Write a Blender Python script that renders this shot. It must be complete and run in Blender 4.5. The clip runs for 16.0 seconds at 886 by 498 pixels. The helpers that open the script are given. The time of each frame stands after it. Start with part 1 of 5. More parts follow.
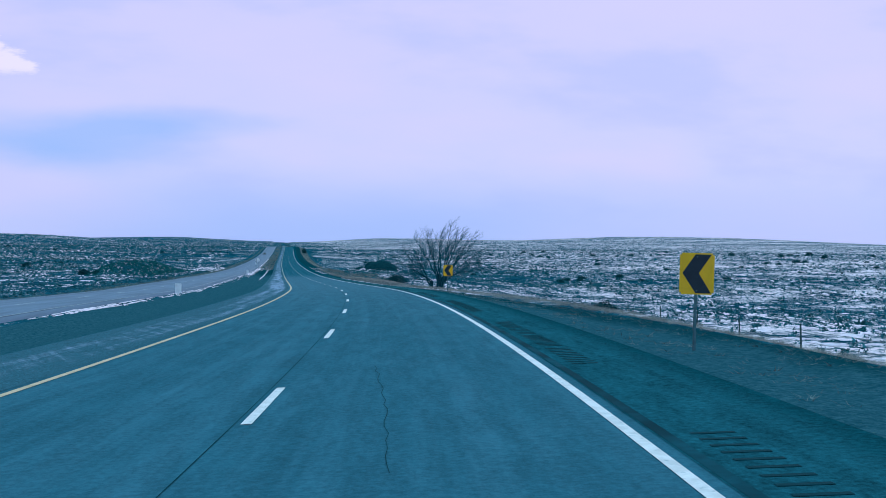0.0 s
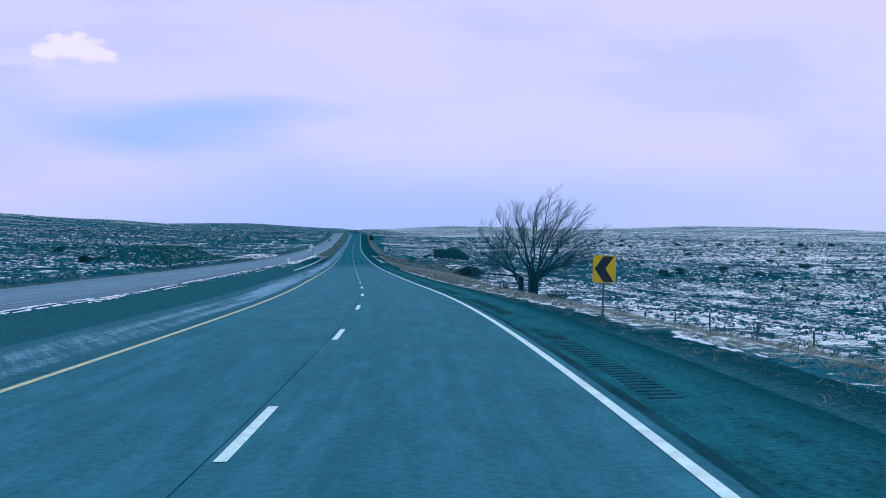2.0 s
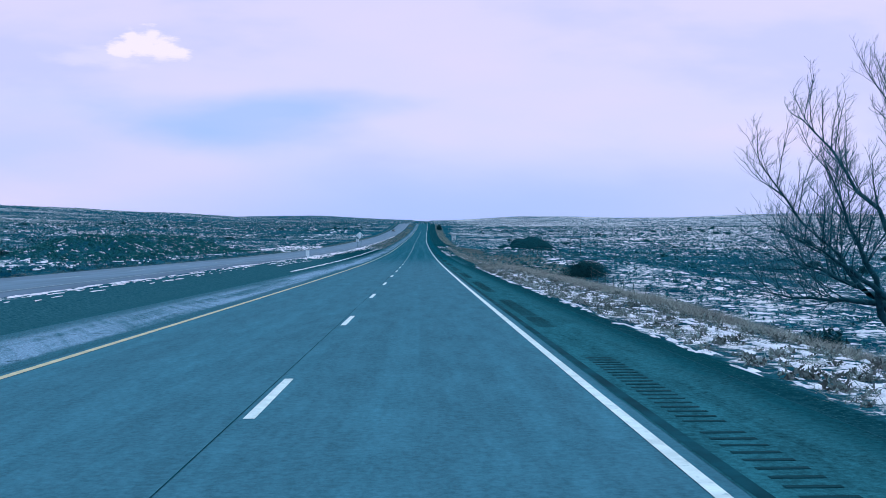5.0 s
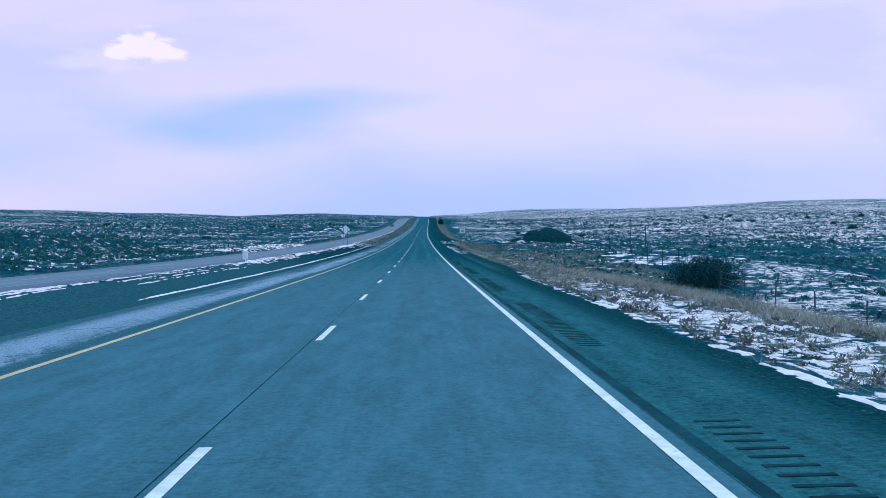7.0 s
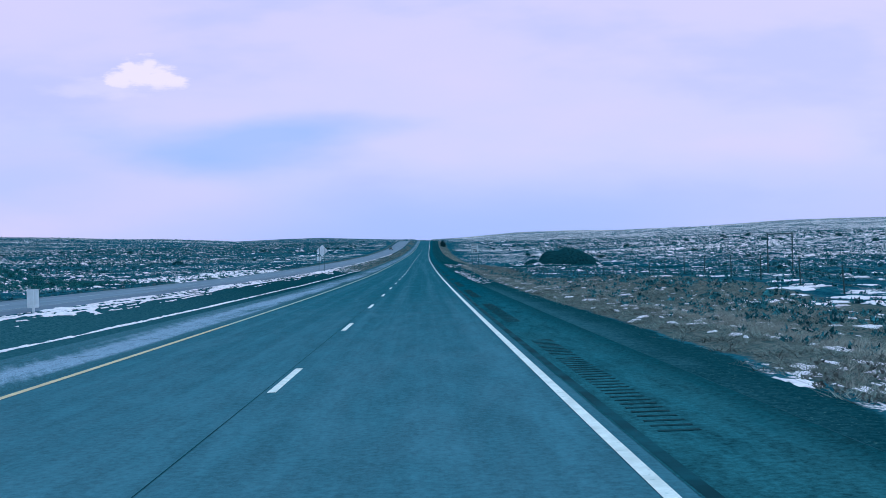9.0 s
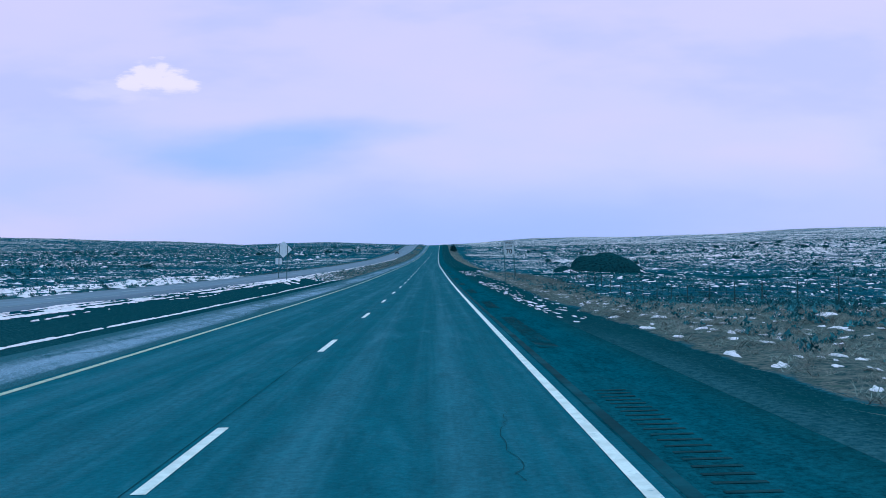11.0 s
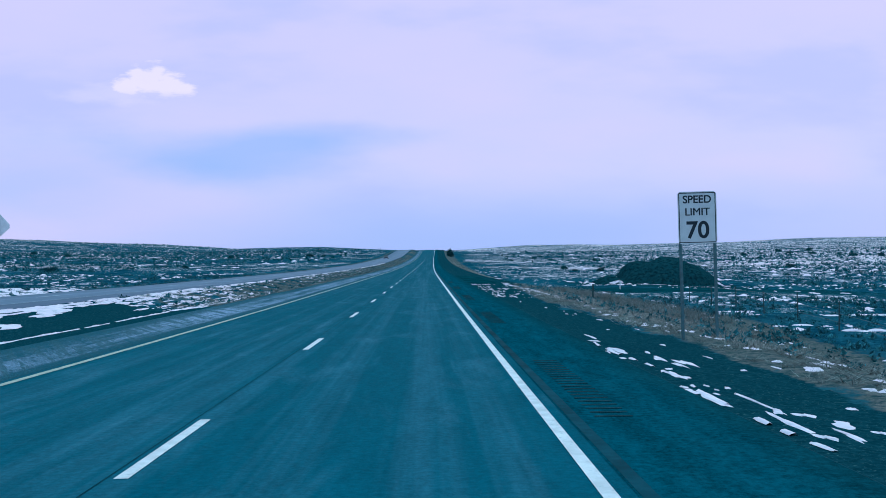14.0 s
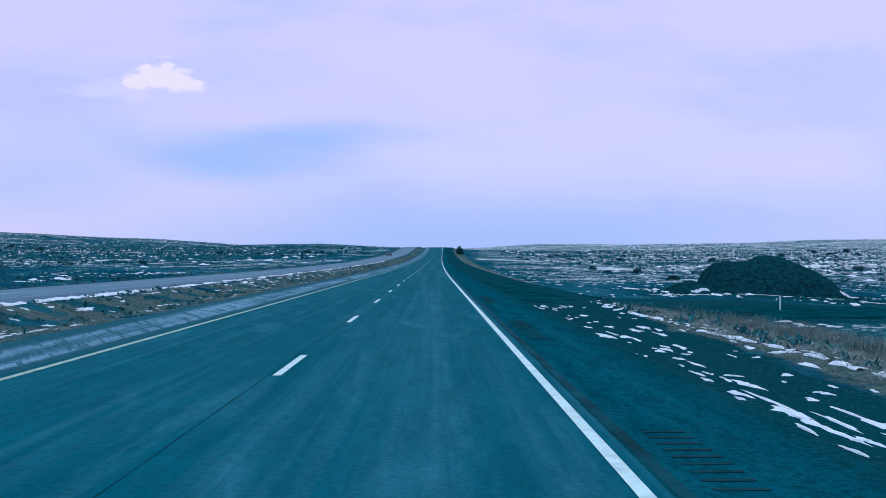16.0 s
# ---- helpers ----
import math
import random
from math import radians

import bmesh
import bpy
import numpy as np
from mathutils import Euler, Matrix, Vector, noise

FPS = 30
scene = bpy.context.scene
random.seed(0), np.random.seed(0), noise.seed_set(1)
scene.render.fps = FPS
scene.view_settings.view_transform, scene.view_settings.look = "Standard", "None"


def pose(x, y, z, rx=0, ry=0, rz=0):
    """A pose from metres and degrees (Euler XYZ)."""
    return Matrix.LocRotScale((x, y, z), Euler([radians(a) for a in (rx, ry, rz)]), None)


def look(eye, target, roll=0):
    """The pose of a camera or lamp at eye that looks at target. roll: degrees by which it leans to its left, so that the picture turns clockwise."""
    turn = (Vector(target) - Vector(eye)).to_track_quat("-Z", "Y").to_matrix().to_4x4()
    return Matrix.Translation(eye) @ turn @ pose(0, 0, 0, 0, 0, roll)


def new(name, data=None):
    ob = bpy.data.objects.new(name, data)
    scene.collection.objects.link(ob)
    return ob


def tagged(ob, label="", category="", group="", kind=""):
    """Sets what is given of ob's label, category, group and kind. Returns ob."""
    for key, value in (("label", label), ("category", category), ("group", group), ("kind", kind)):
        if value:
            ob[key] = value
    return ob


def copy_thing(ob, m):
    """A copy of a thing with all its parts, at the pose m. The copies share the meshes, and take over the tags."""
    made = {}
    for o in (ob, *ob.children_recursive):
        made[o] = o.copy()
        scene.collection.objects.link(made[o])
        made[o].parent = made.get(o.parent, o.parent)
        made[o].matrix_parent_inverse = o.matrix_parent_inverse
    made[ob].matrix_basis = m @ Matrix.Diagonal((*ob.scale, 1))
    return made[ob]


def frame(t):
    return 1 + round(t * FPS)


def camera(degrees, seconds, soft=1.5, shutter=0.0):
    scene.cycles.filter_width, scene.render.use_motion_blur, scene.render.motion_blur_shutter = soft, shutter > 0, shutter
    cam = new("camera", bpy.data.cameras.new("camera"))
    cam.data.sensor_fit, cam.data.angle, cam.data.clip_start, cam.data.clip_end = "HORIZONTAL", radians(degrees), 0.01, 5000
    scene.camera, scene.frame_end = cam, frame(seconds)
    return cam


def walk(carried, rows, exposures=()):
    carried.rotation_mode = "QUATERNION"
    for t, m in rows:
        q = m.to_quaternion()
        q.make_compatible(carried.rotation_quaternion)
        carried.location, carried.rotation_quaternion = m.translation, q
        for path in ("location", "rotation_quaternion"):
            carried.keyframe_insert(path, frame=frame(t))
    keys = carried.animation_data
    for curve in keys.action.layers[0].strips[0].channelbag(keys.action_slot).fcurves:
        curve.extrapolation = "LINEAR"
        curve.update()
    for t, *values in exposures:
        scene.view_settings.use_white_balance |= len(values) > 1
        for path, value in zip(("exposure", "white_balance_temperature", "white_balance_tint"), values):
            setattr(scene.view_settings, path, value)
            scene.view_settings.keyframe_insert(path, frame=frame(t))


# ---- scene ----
cam = camera(46.21, 16.0, soft=0.8)
walk(cam, [
    (0.0, pose(-4.782, 26.166, 8.453, 89.552, -0.536, -8.980)),
    (0.5, pose(-3.542, 35.228, 8.279, 89.404, -0.729, -7.972)),
    (1.0, pose(-2.358, 45.512, 8.051, 89.274, -0.862, -7.257)),
    (1.5, pose(-1.433, 55.229, 7.812, 89.132, -1.002, -6.335)),
    (2.0, pose(-0.672, 64.843, 7.559, 88.860, -0.929, -5.063)),
    (2.5, pose(-0.083, 74.339, 7.292, 88.837, -0.766, -4.278)),
    (3.0, pose(0.366, 84.076, 7.011, 88.624, -0.622, -3.241)),
    (3.5, pose(0.824, 94.374, 6.698, 88.611, -0.580, -1.870)),
    (4.0, pose(1.198, 104.163, 6.387, 88.702, -0.600, -1.233)),
    (6.5, pose(1.789, 155.205, 4.828, 87.634, 0.518, -1.438)),
    (7.0, pose(1.765, 165.406, 4.539, 88.071, 0.967, -1.212)),
    (7.5, pose(1.768, 175.452, 4.260, 88.520, 0.779, -0.832)),
    (8.0, pose(1.850, 185.741, 3.983, 88.935, 0.629, -0.975)),
    (8.5, pose(1.941, 195.896, 3.714, 89.138, 1.175, -1.283)),
    (9.0, pose(2.008, 205.997, 3.453, 89.371, 1.610, -1.150)),
    (11.5, pose(2.178, 258.972, 2.255, 89.703, 0.953, -0.579)),
    (12.0, pose(2.237, 268.916, 2.061, 89.686, 1.105, -0.517)),
    (12.5, pose(2.307, 278.583, 1.880, 89.631, 0.943, -0.633)),
    (13.0, pose(2.334, 288.985, 1.692, 89.984, 0.861, -0.951)),
    (13.5, pose(2.343, 299.053, 1.516, 90.097, 0.453, -1.031)),
    (14.0, pose(2.356, 308.985, 1.351, 90.047, 0.448, -0.930)),
    (14.5, pose(2.301, 318.959, 1.194, 90.016, 0.487, -0.992)),
    (15.0, pose(2.302, 328.944, 1.048, 90.028, 0.388, -1.107)),
    (15.5, pose(2.253, 339.479, 0.907, 90.106, 0.112, -0.836)),
    (16.0, pose(2.168, 351.346, 0.766, 89.963, -0.150, -0.540)),
], exposures=[(0.0, 0.04, 6350, 8), (2.5, 0.09, 6450, 9.5), (6.3, 0.20, 6500, 13), (8.0, 0.15, 6500, 11.5), (9.5, 0.06, 6400, 9), (11.5, 0.05, 6280, 7), (16.0, 0.03, 6350, 8)])

# ---- world and light ----
SUN_ELEV, SUN_TURN = radians(38), radians(35)


def link(tree, a, b):
    tree.links.new(a, b)


def math_node(tree, op, a, b=None, clamp=False):
    n = tree.nodes.new("ShaderNodeMath")
    n.operation, n.use_clamp = op, clamp
    for k, v in ((0, a), (1, b)):
        if v is None:
            continue
        if isinstance(v, (int, float)):
            n.inputs[k].default_value = v
        else:
            link(tree, v, n.inputs[k])
    return n.outputs[0]


def mix_color(tree, fac, a, b):
    n = tree.nodes.new("ShaderNodeMix")
    n.data_type = "RGBA"
    for k, v in ((0, fac), (6, a), (7, b)):
        if isinstance(v, (int, float)):
            n.inputs[k].default_value = v
        elif isinstance(v, tuple):
            n.inputs[k].default_value = (*v, 1.0)
        else:
            link(tree, v, n.inputs[k])
    return n.outputs[2]


def smooth(tree, v, lo, hi):
    n = tree.nodes.new("ShaderNodeMapRange")
    n.interpolation_type = "SMOOTHSTEP"
    link(tree, v, n.inputs[0])
    n.inputs[1].default_value, n.inputs[2].default_value = lo, hi
    return n.outputs[0]


def noise_node(tree, vec, scale, detail=4.0, rough=0.55, dist=0.0):
    n = tree.nodes.new("ShaderNodeTexNoise")
    n.inputs["Scale"].default_value, n.inputs["Detail"].default_value = scale, detail
    n.inputs["Roughness"].default_value, n.inputs["Distortion"].default_value = rough, dist
    link(tree, vec, n.inputs["Vector"])
    return n.outputs["Fac"]


def make_world():
    w = bpy.data.worlds.new("winter_sky")
    scene.world = w
    w.use_nodes = True
    tr = w.node_tree
    tr.nodes.clear()
    co = tr.nodes.new("ShaderNodeTexCoord")
    sep = tr.nodes.new("ShaderNodeSeparateXYZ")
    link(tr, co.outputs["Generated"], sep.inputs[0])
    x, y, z = sep.outputs
    ahead = smooth(tr, y, 0.3, 0.6)
    yy = math_node(tr, "MAXIMUM", y, 0.05)
    u, v = math_node(tr, "ADD", math_node(tr, "DIVIDE", x, yy), 0.007), math_node(tr, "DIVIDE", z, yy)
    uv = tr.nodes.new("ShaderNodeCombineXYZ")
    link(tr, u, uv.inputs[0])
    link(tr, math_node(tr, "MULTIPLY", v, 3.2), uv.inputs[1])
    streak = noise_node(tr, uv.outputs[0], 3.0, 5.0, 0.5)
    sky = tr.nodes.new("ShaderNodeTexSky")
    sky.sky_type, sky.sun_disc = "NISHITA", False
    sky.sun_elevation, sky.sun_rotation = SUN_ELEV, SUN_TURN
    # overcast sheet: lavender low down, brighter and cooler overhead
    broad = noise_node(tr, uv.outputs[0], 1.1, 3.0, 0.5)
    low = mix_color(tr, smooth(tr, z, 0.04, 0.22), MIDSKY, HIGHSKY)
    low = mix_color(tr, math_node(tr, "MULTIPLY", smooth(tr, streak, 0.44, 0.66), 0.8), low, STREAK)
    low = mix_color(tr, math_node(tr, "MULTIPLY", math_node(tr, "SUBTRACT", 1.0, smooth(tr, streak, 0.34, 0.50)), 0.85), low, VEIL)
    band = math_node(tr, "ADD", z, math_node(tr, "MULTIPLY", math_node(tr, "SUBTRACT", broad, 0.5), 0.10))
    band = math_node(tr, "MULTIPLY", math_node(tr, "SUBTRACT", 1.0, smooth(tr, band, 0.0, 0.075)), math_node(tr, "MULTIPLY", smooth(tr, u, -0.45, 0.0), math_node(tr, "SUBTRACT", 1.0, math_node(tr, "MULTIPLY", smooth(tr, u, 0.1, 0.4), 0.4))))
    low = mix_color(tr, math_node(tr, "MULTIPLY", band, 0.9), low, HORIZON)
    dome = mix_color(tr, smooth(tr, z, 0.27, 0.60), low, ZENITH)
    # thin place in the sheet where the blue shows
    wob = noise_node(tr, uv.outputs[0], 6.0, 4.0, 0.6)

    def blob(cu, cv, ru, rv, warp):
        a = math_node(tr, "DIVIDE", math_node(tr, "SUBTRACT", u, cu), ru)
        b = math_node(tr, "DIVIDE", math_node(tr, "SUBTRACT", v, cv), rv)
        d = math_node(tr, "ADD", math_node(tr, "MULTIPLY", a, a), math_node(tr, "MULTIPLY", b, b))
        d = math_node(tr, "SQRT", d)
        return math_node(tr, "ADD", d, math_node(tr, "MULTIPLY", math_node(tr, "SUBTRACT", wob if warp else streak, 0.5), 3.4 if warp else 1.5))
    hole = math_node(tr, "SUBTRACT", 1.0, smooth(tr, blob(-0.19, 0.088, 0.125, 0.030, False), 0.1, 1.3))
    hole2 = math_node(tr, "SUBTRACT", 1.0, smooth(tr, blob(-0.36, 0.07, 0.16, 0.05, False), 0.1, 1.4))
    hole3 = math_node(tr, "SUBTRACT", 1.0, smooth(tr, blob(-0.10, 0.108, 0.12, 0.016, False), 0.1, 1.3))
    hole = math_node(tr, "ADD", hole, math_node(tr, "MULTIPLY", hole3, 0.6), True)
    hole = math_node(tr, "ADD", math_node(tr, "MULTIPLY", hole, 0.72), math_node(tr, "MULTIPLY", hole2, 0.4), True)
    dome = mix_color(tr, math_node(tr, "MULTIPLY", hole, ahead), dome, BLUE)
    # one small cumulus
    fine = tr.nodes.new("ShaderNodeTexNoise")
    fine.inputs["Scale"].default_value, fine.inputs["Detail"].default_value = 26.0, 7.0
    link(tr, uv.outputs[0], fine.inputs["Vector"])
    lump = tr.nodes.new("ShaderNodeTexNoise")
    lump.inputs["Scale"].default_value, lump.inputs["Detail"].default_value, lump.inputs["Roughness"].default_value = 48.0, 4.0, 0.6
    link(tr, uv.outputs[0], lump.inputs["Vector"])

    def heap(cu, cv, ru, rv):
        a = math_node(tr, "DIVIDE", math_node(tr, "SUBTRACT", u, cu), ru)
        b = math_node(tr, "DIVIDE", math_node(tr, "SUBTRACT", v, cv), rv)
        return math_node(tr, "SQRT", math_node(tr, "ADD", math_node(tr, "MULTIPLY", a, a), math_node(tr, "MULTIPLY", b, b)))
    puff = heap(-0.258, 0.163, 0.019, 0.016)
    for hu, hv, hr, hh in ((-0.240, 0.161, 0.017, 0.013), (-0.278, 0.158, 0.016, 0.010), (-0.268, 0.168, 0.010, 0.011), (-0.250, 0.171, 0.009, 0.010), (-0.225, 0.155, 0.014, 0.007)):
        puff = math_node(tr, "MINIMUM", puff, heap(hu, hv, hr, hh))
    puff = math_node(tr, "ADD", puff, math_node(tr, "MULTIPLY", math_node(tr, "SUBTRACT", lump.outputs["Fac"], 0.5), 1.9))
    puff = math_node(tr, "ADD", puff, math_node(tr, "MULTIPLY", math_node(tr, "SUBTRACT", fine.outputs["Fac"], 0.5), 0.9))
    # flat base, thin trailing wisps to its left
    puff = math_node(tr, "SUBTRACT", 1.0, smooth(tr, puff, 0.55, 1.25))
    puff = math_node(tr, "MULTIPLY", puff, smooth(tr, v, 0.142, 0.156))
    wisp = math_node(tr, "ADD", heap(-0.285, 0.152, 0.05, 0.010), math_node(tr, "MULTIPLY", math_node(tr, "SUBTRACT", fine.outputs["Fac"], 0.5), 2.2))
    wisp = math_node(tr, "MULTIPLY", math_node(tr, "SUBTRACT", 1.0, smooth(tr, wisp, 0.3, 1.4)), 0.35)
    puff = math_node(tr, "MAXIMUM", puff, wisp)
    dome = mix_color(tr, math_node(tr, "MULTIPLY", math_node(tr, "MULTIPLY", puff, ahead), 0.68), dome, PUFF)
    bg = tr.nodes.new("ShaderNodeBackground")
    out = tr.nodes.new("ShaderNodeOutputWorld")
    add = tr.nodes.new("ShaderNodeAddShader")
    bg2 = tr.nodes.new("ShaderNodeBackground")
    link(tr, dome, bg.inputs[0])
    link(tr, sky.outputs[0], bg2.inputs[0])
    bg2.inputs[1].default_value = 0.003
    link(tr, bg.outputs[0], add.inputs[0])
    link(tr, bg2.outputs[0], add.inputs[1])
    link(tr, add.outputs[0], out.inputs[0])


HORIZON, MIDSKY, HIGHSKY = (0.34, 0.49, 0.94), (0.57, 0.60, 0.95), (0.61, 0.60, 0.95)
STREAK, VEIL, ZENITH = (0.64, 0.61, 0.95), (0.49, 0.54, 0.95), (0.50, 1.08, 1.34)
BLUE, PUFF = (0.28, 0.47, 0.93), (0.93, 0.83, 0.97)
make_world()

sun = new("sun", bpy.data.lights.new("sun", "SUN"))
sun.data.energy, sun.data.angle, sun.data.color = 0.6, radians(14), (1.0, 0.96, 0.9)
sun.matrix_world = look((0, 0, 0), (-math.sin(SUN_TURN) * math.cos(SUN_ELEV), -math.cos(SUN_TURN) * math.cos(SUN_ELEV), -math.sin(SUN_ELEV)))


# ---- materials ----
def material(name, base, rough=0.85, metal=0.0, vary=0.25, scale=3.0, bump=0.0, bump_scale=40.0, other=None, other_scale=0.5, lo=0.45, hi=0.6, random_tint=0.0, stretch=None, gloss=0.3, island=0.0):
    m = bpy.data.materials.new(name)
    m.use_nodes = True
    tr = m.node_tree
    b = tr.nodes["Principled BSDF"]
    co = tr.nodes.new("ShaderNodeTexCoord")
    vec = co.outputs["Object"]
    if stretch:
        mp = tr.nodes.new("ShaderNodeMapping")
        mp.inputs["Scale"].default_value = stretch
        link(tr, vec, mp.inputs[0])
        vec = mp.outputs[0]
    n1 = noise_node(tr, vec, scale, 5.0)
    n2 = noise_node(tr, vec, scale * 9.0, 3.0)
    dark = tuple(c * (1 - vary) for c in base)
    light = tuple(min(c * (1 + vary), 0.95) for c in base)
    col = mix_color(tr, smooth(tr, n1, 0.3, 0.7), dark, light)
    col = mix_color(tr, math_node(tr, "MULTIPLY", smooth(tr, n2, 0.35, 0.7), 0.45), col, tuple(c * (1 - 0.8 * vary) for c in base))
    if other:
        n3 = noise_node(tr, vec, other_scale, 5.0, 0.6)
        col = mix_color(tr, smooth(tr, n3, lo, hi), col, other)
    if island:
        gi = tr.nodes.new("ShaderNodeNewGeometry")
        col = scaled(tr, col, math_node(tr, "ADD", 1.0 - island, math_node(tr, "MULTIPLY", gi.outputs["Random Per Island"], 2.0 * island)))
    if random_tint:
        oi = tr.nodes.new("ShaderNodeObjectInfo")
        col = mix_color(tr, math_node(tr, "MULTIPLY", oi.outputs["Random"], random_tint), col, tuple(c * 0.5 for c in base))
    link(tr, col, b.inputs["Base Color"])
    b.inputs["Roughness"].default_value, b.inputs["Metallic"].default_value = rough, metal
    b.inputs["Specular IOR Level"].default_value = gloss
    if bump:
        bp = tr.nodes.new("ShaderNodeBump")
        bp.inputs["Strength"].default_value, bp.inputs["Distance"].default_value = bump, 0.02
        link(tr, noise_node(tr, vec, bump_scale, 4.0), bp.inputs["Height"])
        link(tr, bp.outputs[0], b.inputs["Normal"])
    return m


M = {}


def road_coords(tr, across, along):
    """Vector of (metres across, metres along the road), each scaled."""
    v = tr.nodes.new("ShaderNodeCombineXYZ")
    link(tr, math_node(tr, "MULTIPLY", lin_attr(tr, "across"), across), v.inputs[0])
    link(tr, math_node(tr, "MULTIPLY", lin_attr(tr, "along"), along), v.inputs[1])
    return v.outputs[0]


def lin_attr(tr, name):
    n = tr.nodes.new("ShaderNodeAttribute")
    n.attribute_name = name
    return n.outputs["Fac"]


def scaled(tr, col, fac):
    v = tr.nodes.new("ShaderNodeVectorMath")
    v.operation = "SCALE"
    link(tr, col, v.inputs[0])
    link(tr, fac, v.inputs["Scale"])
    return v.outputs[0]


def pavement(name, dry, far_tone, gloss, grain=0.35, wear=0.35):
    """Asphalt that is paler and greyer along the first stretch and darker further on."""
    m = bpy.data.materials.new(name)
    m.use_nodes = True
    tr = m.node_tree
    b = tr.nodes["Principled BSDF"]
    co = tr.nodes.new("ShaderNodeTexCoord")
    vec = co.outputs["Object"]
    run = lin_attr(tr, "along")
    n_path = noise_node(tr, road_coords(tr, 1.5, 0.012), 1.0, 4.0, 0.65)
    n_lane = noise_node(tr, road_coords(tr, 1.0, 0.16), 1.3, 6.0, 0.65, 0.6)
    n_mottle, n_grain = noise_node(tr, road_coords(tr, 2.6, 0.45), 1.0, 8.0, 0.75), noise_node(tr, vec, 13.0, 6.0, 0.8)
    edge = math_node(tr, "ADD", run, math_node(tr, "MULTIPLY", n_lane, 60.0))
    col = mix_color(tr, smooth(tr, edge, 225.0, 300.0), dry, far_tone)
    arr = mix_color(tr, smooth(tr, edge, 70.0, 150.0), tuple(a * 0.5 + c * 0.5 for a, c in zip(far_tone, dry)), col)
    # paler worn streaks along the wheel paths
    pale = math_node(tr, "MULTIPLY", math_node(tr, "ADD", smooth(tr, n_path, 0.42, 0.68), smooth(tr, n_lane, 0.50, 0.75)), wear)
    arr = mix_color(tr, pale, arr, tuple(c * 1.22 + k for c, k in zip(dry, (0.0, 0.016, 0.024))))
    shade = math_node(tr, "ADD", math_node(tr, "MULTIPLY", smooth(tr, n_mottle, 0.28, 0.72), grain), math_node(tr, "MULTIPLY", smooth(tr, n_grain, 0.30, 0.70), grain * 1.3))
    shade = math_node(tr, "ADD", math_node(tr, "SUBTRACT", 1.0, grain * 1.15), shade)
    # dirt washed over the outer edge
    dirt = math_node(tr, "ADD", lin_attr(tr, "across"), math_node(tr, "MULTIPLY", math_node(tr, "SUBTRACT", n_mottle, 0.5), 1.6))
    arr = mix_color(tr, math_node(tr, "MULTIPLY", smooth(tr, dirt, 4.95, 5.6), 0.9), arr, (0.004, 0.044, 0.060))
    link(tr, scaled(tr, arr, shade), b.inputs["Base Color"])
    b.inputs["Roughness"].default_value, b.inputs["Specular IOR Level"].default_value = 0.75, gloss
    b.inputs["Specular Tint"].default_value = (0.25, 0.75, 1.0, 1.0)
    bp = tr.nodes.new("ShaderNodeBump")
    bp.inputs["Strength"].default_value, bp.inputs["Distance"].default_value = 0.6, 0.01
    link(tr, n_grain, bp.inputs["Height"])
    link(tr, bp.outputs[0], b.inputs["Normal"])
    return m


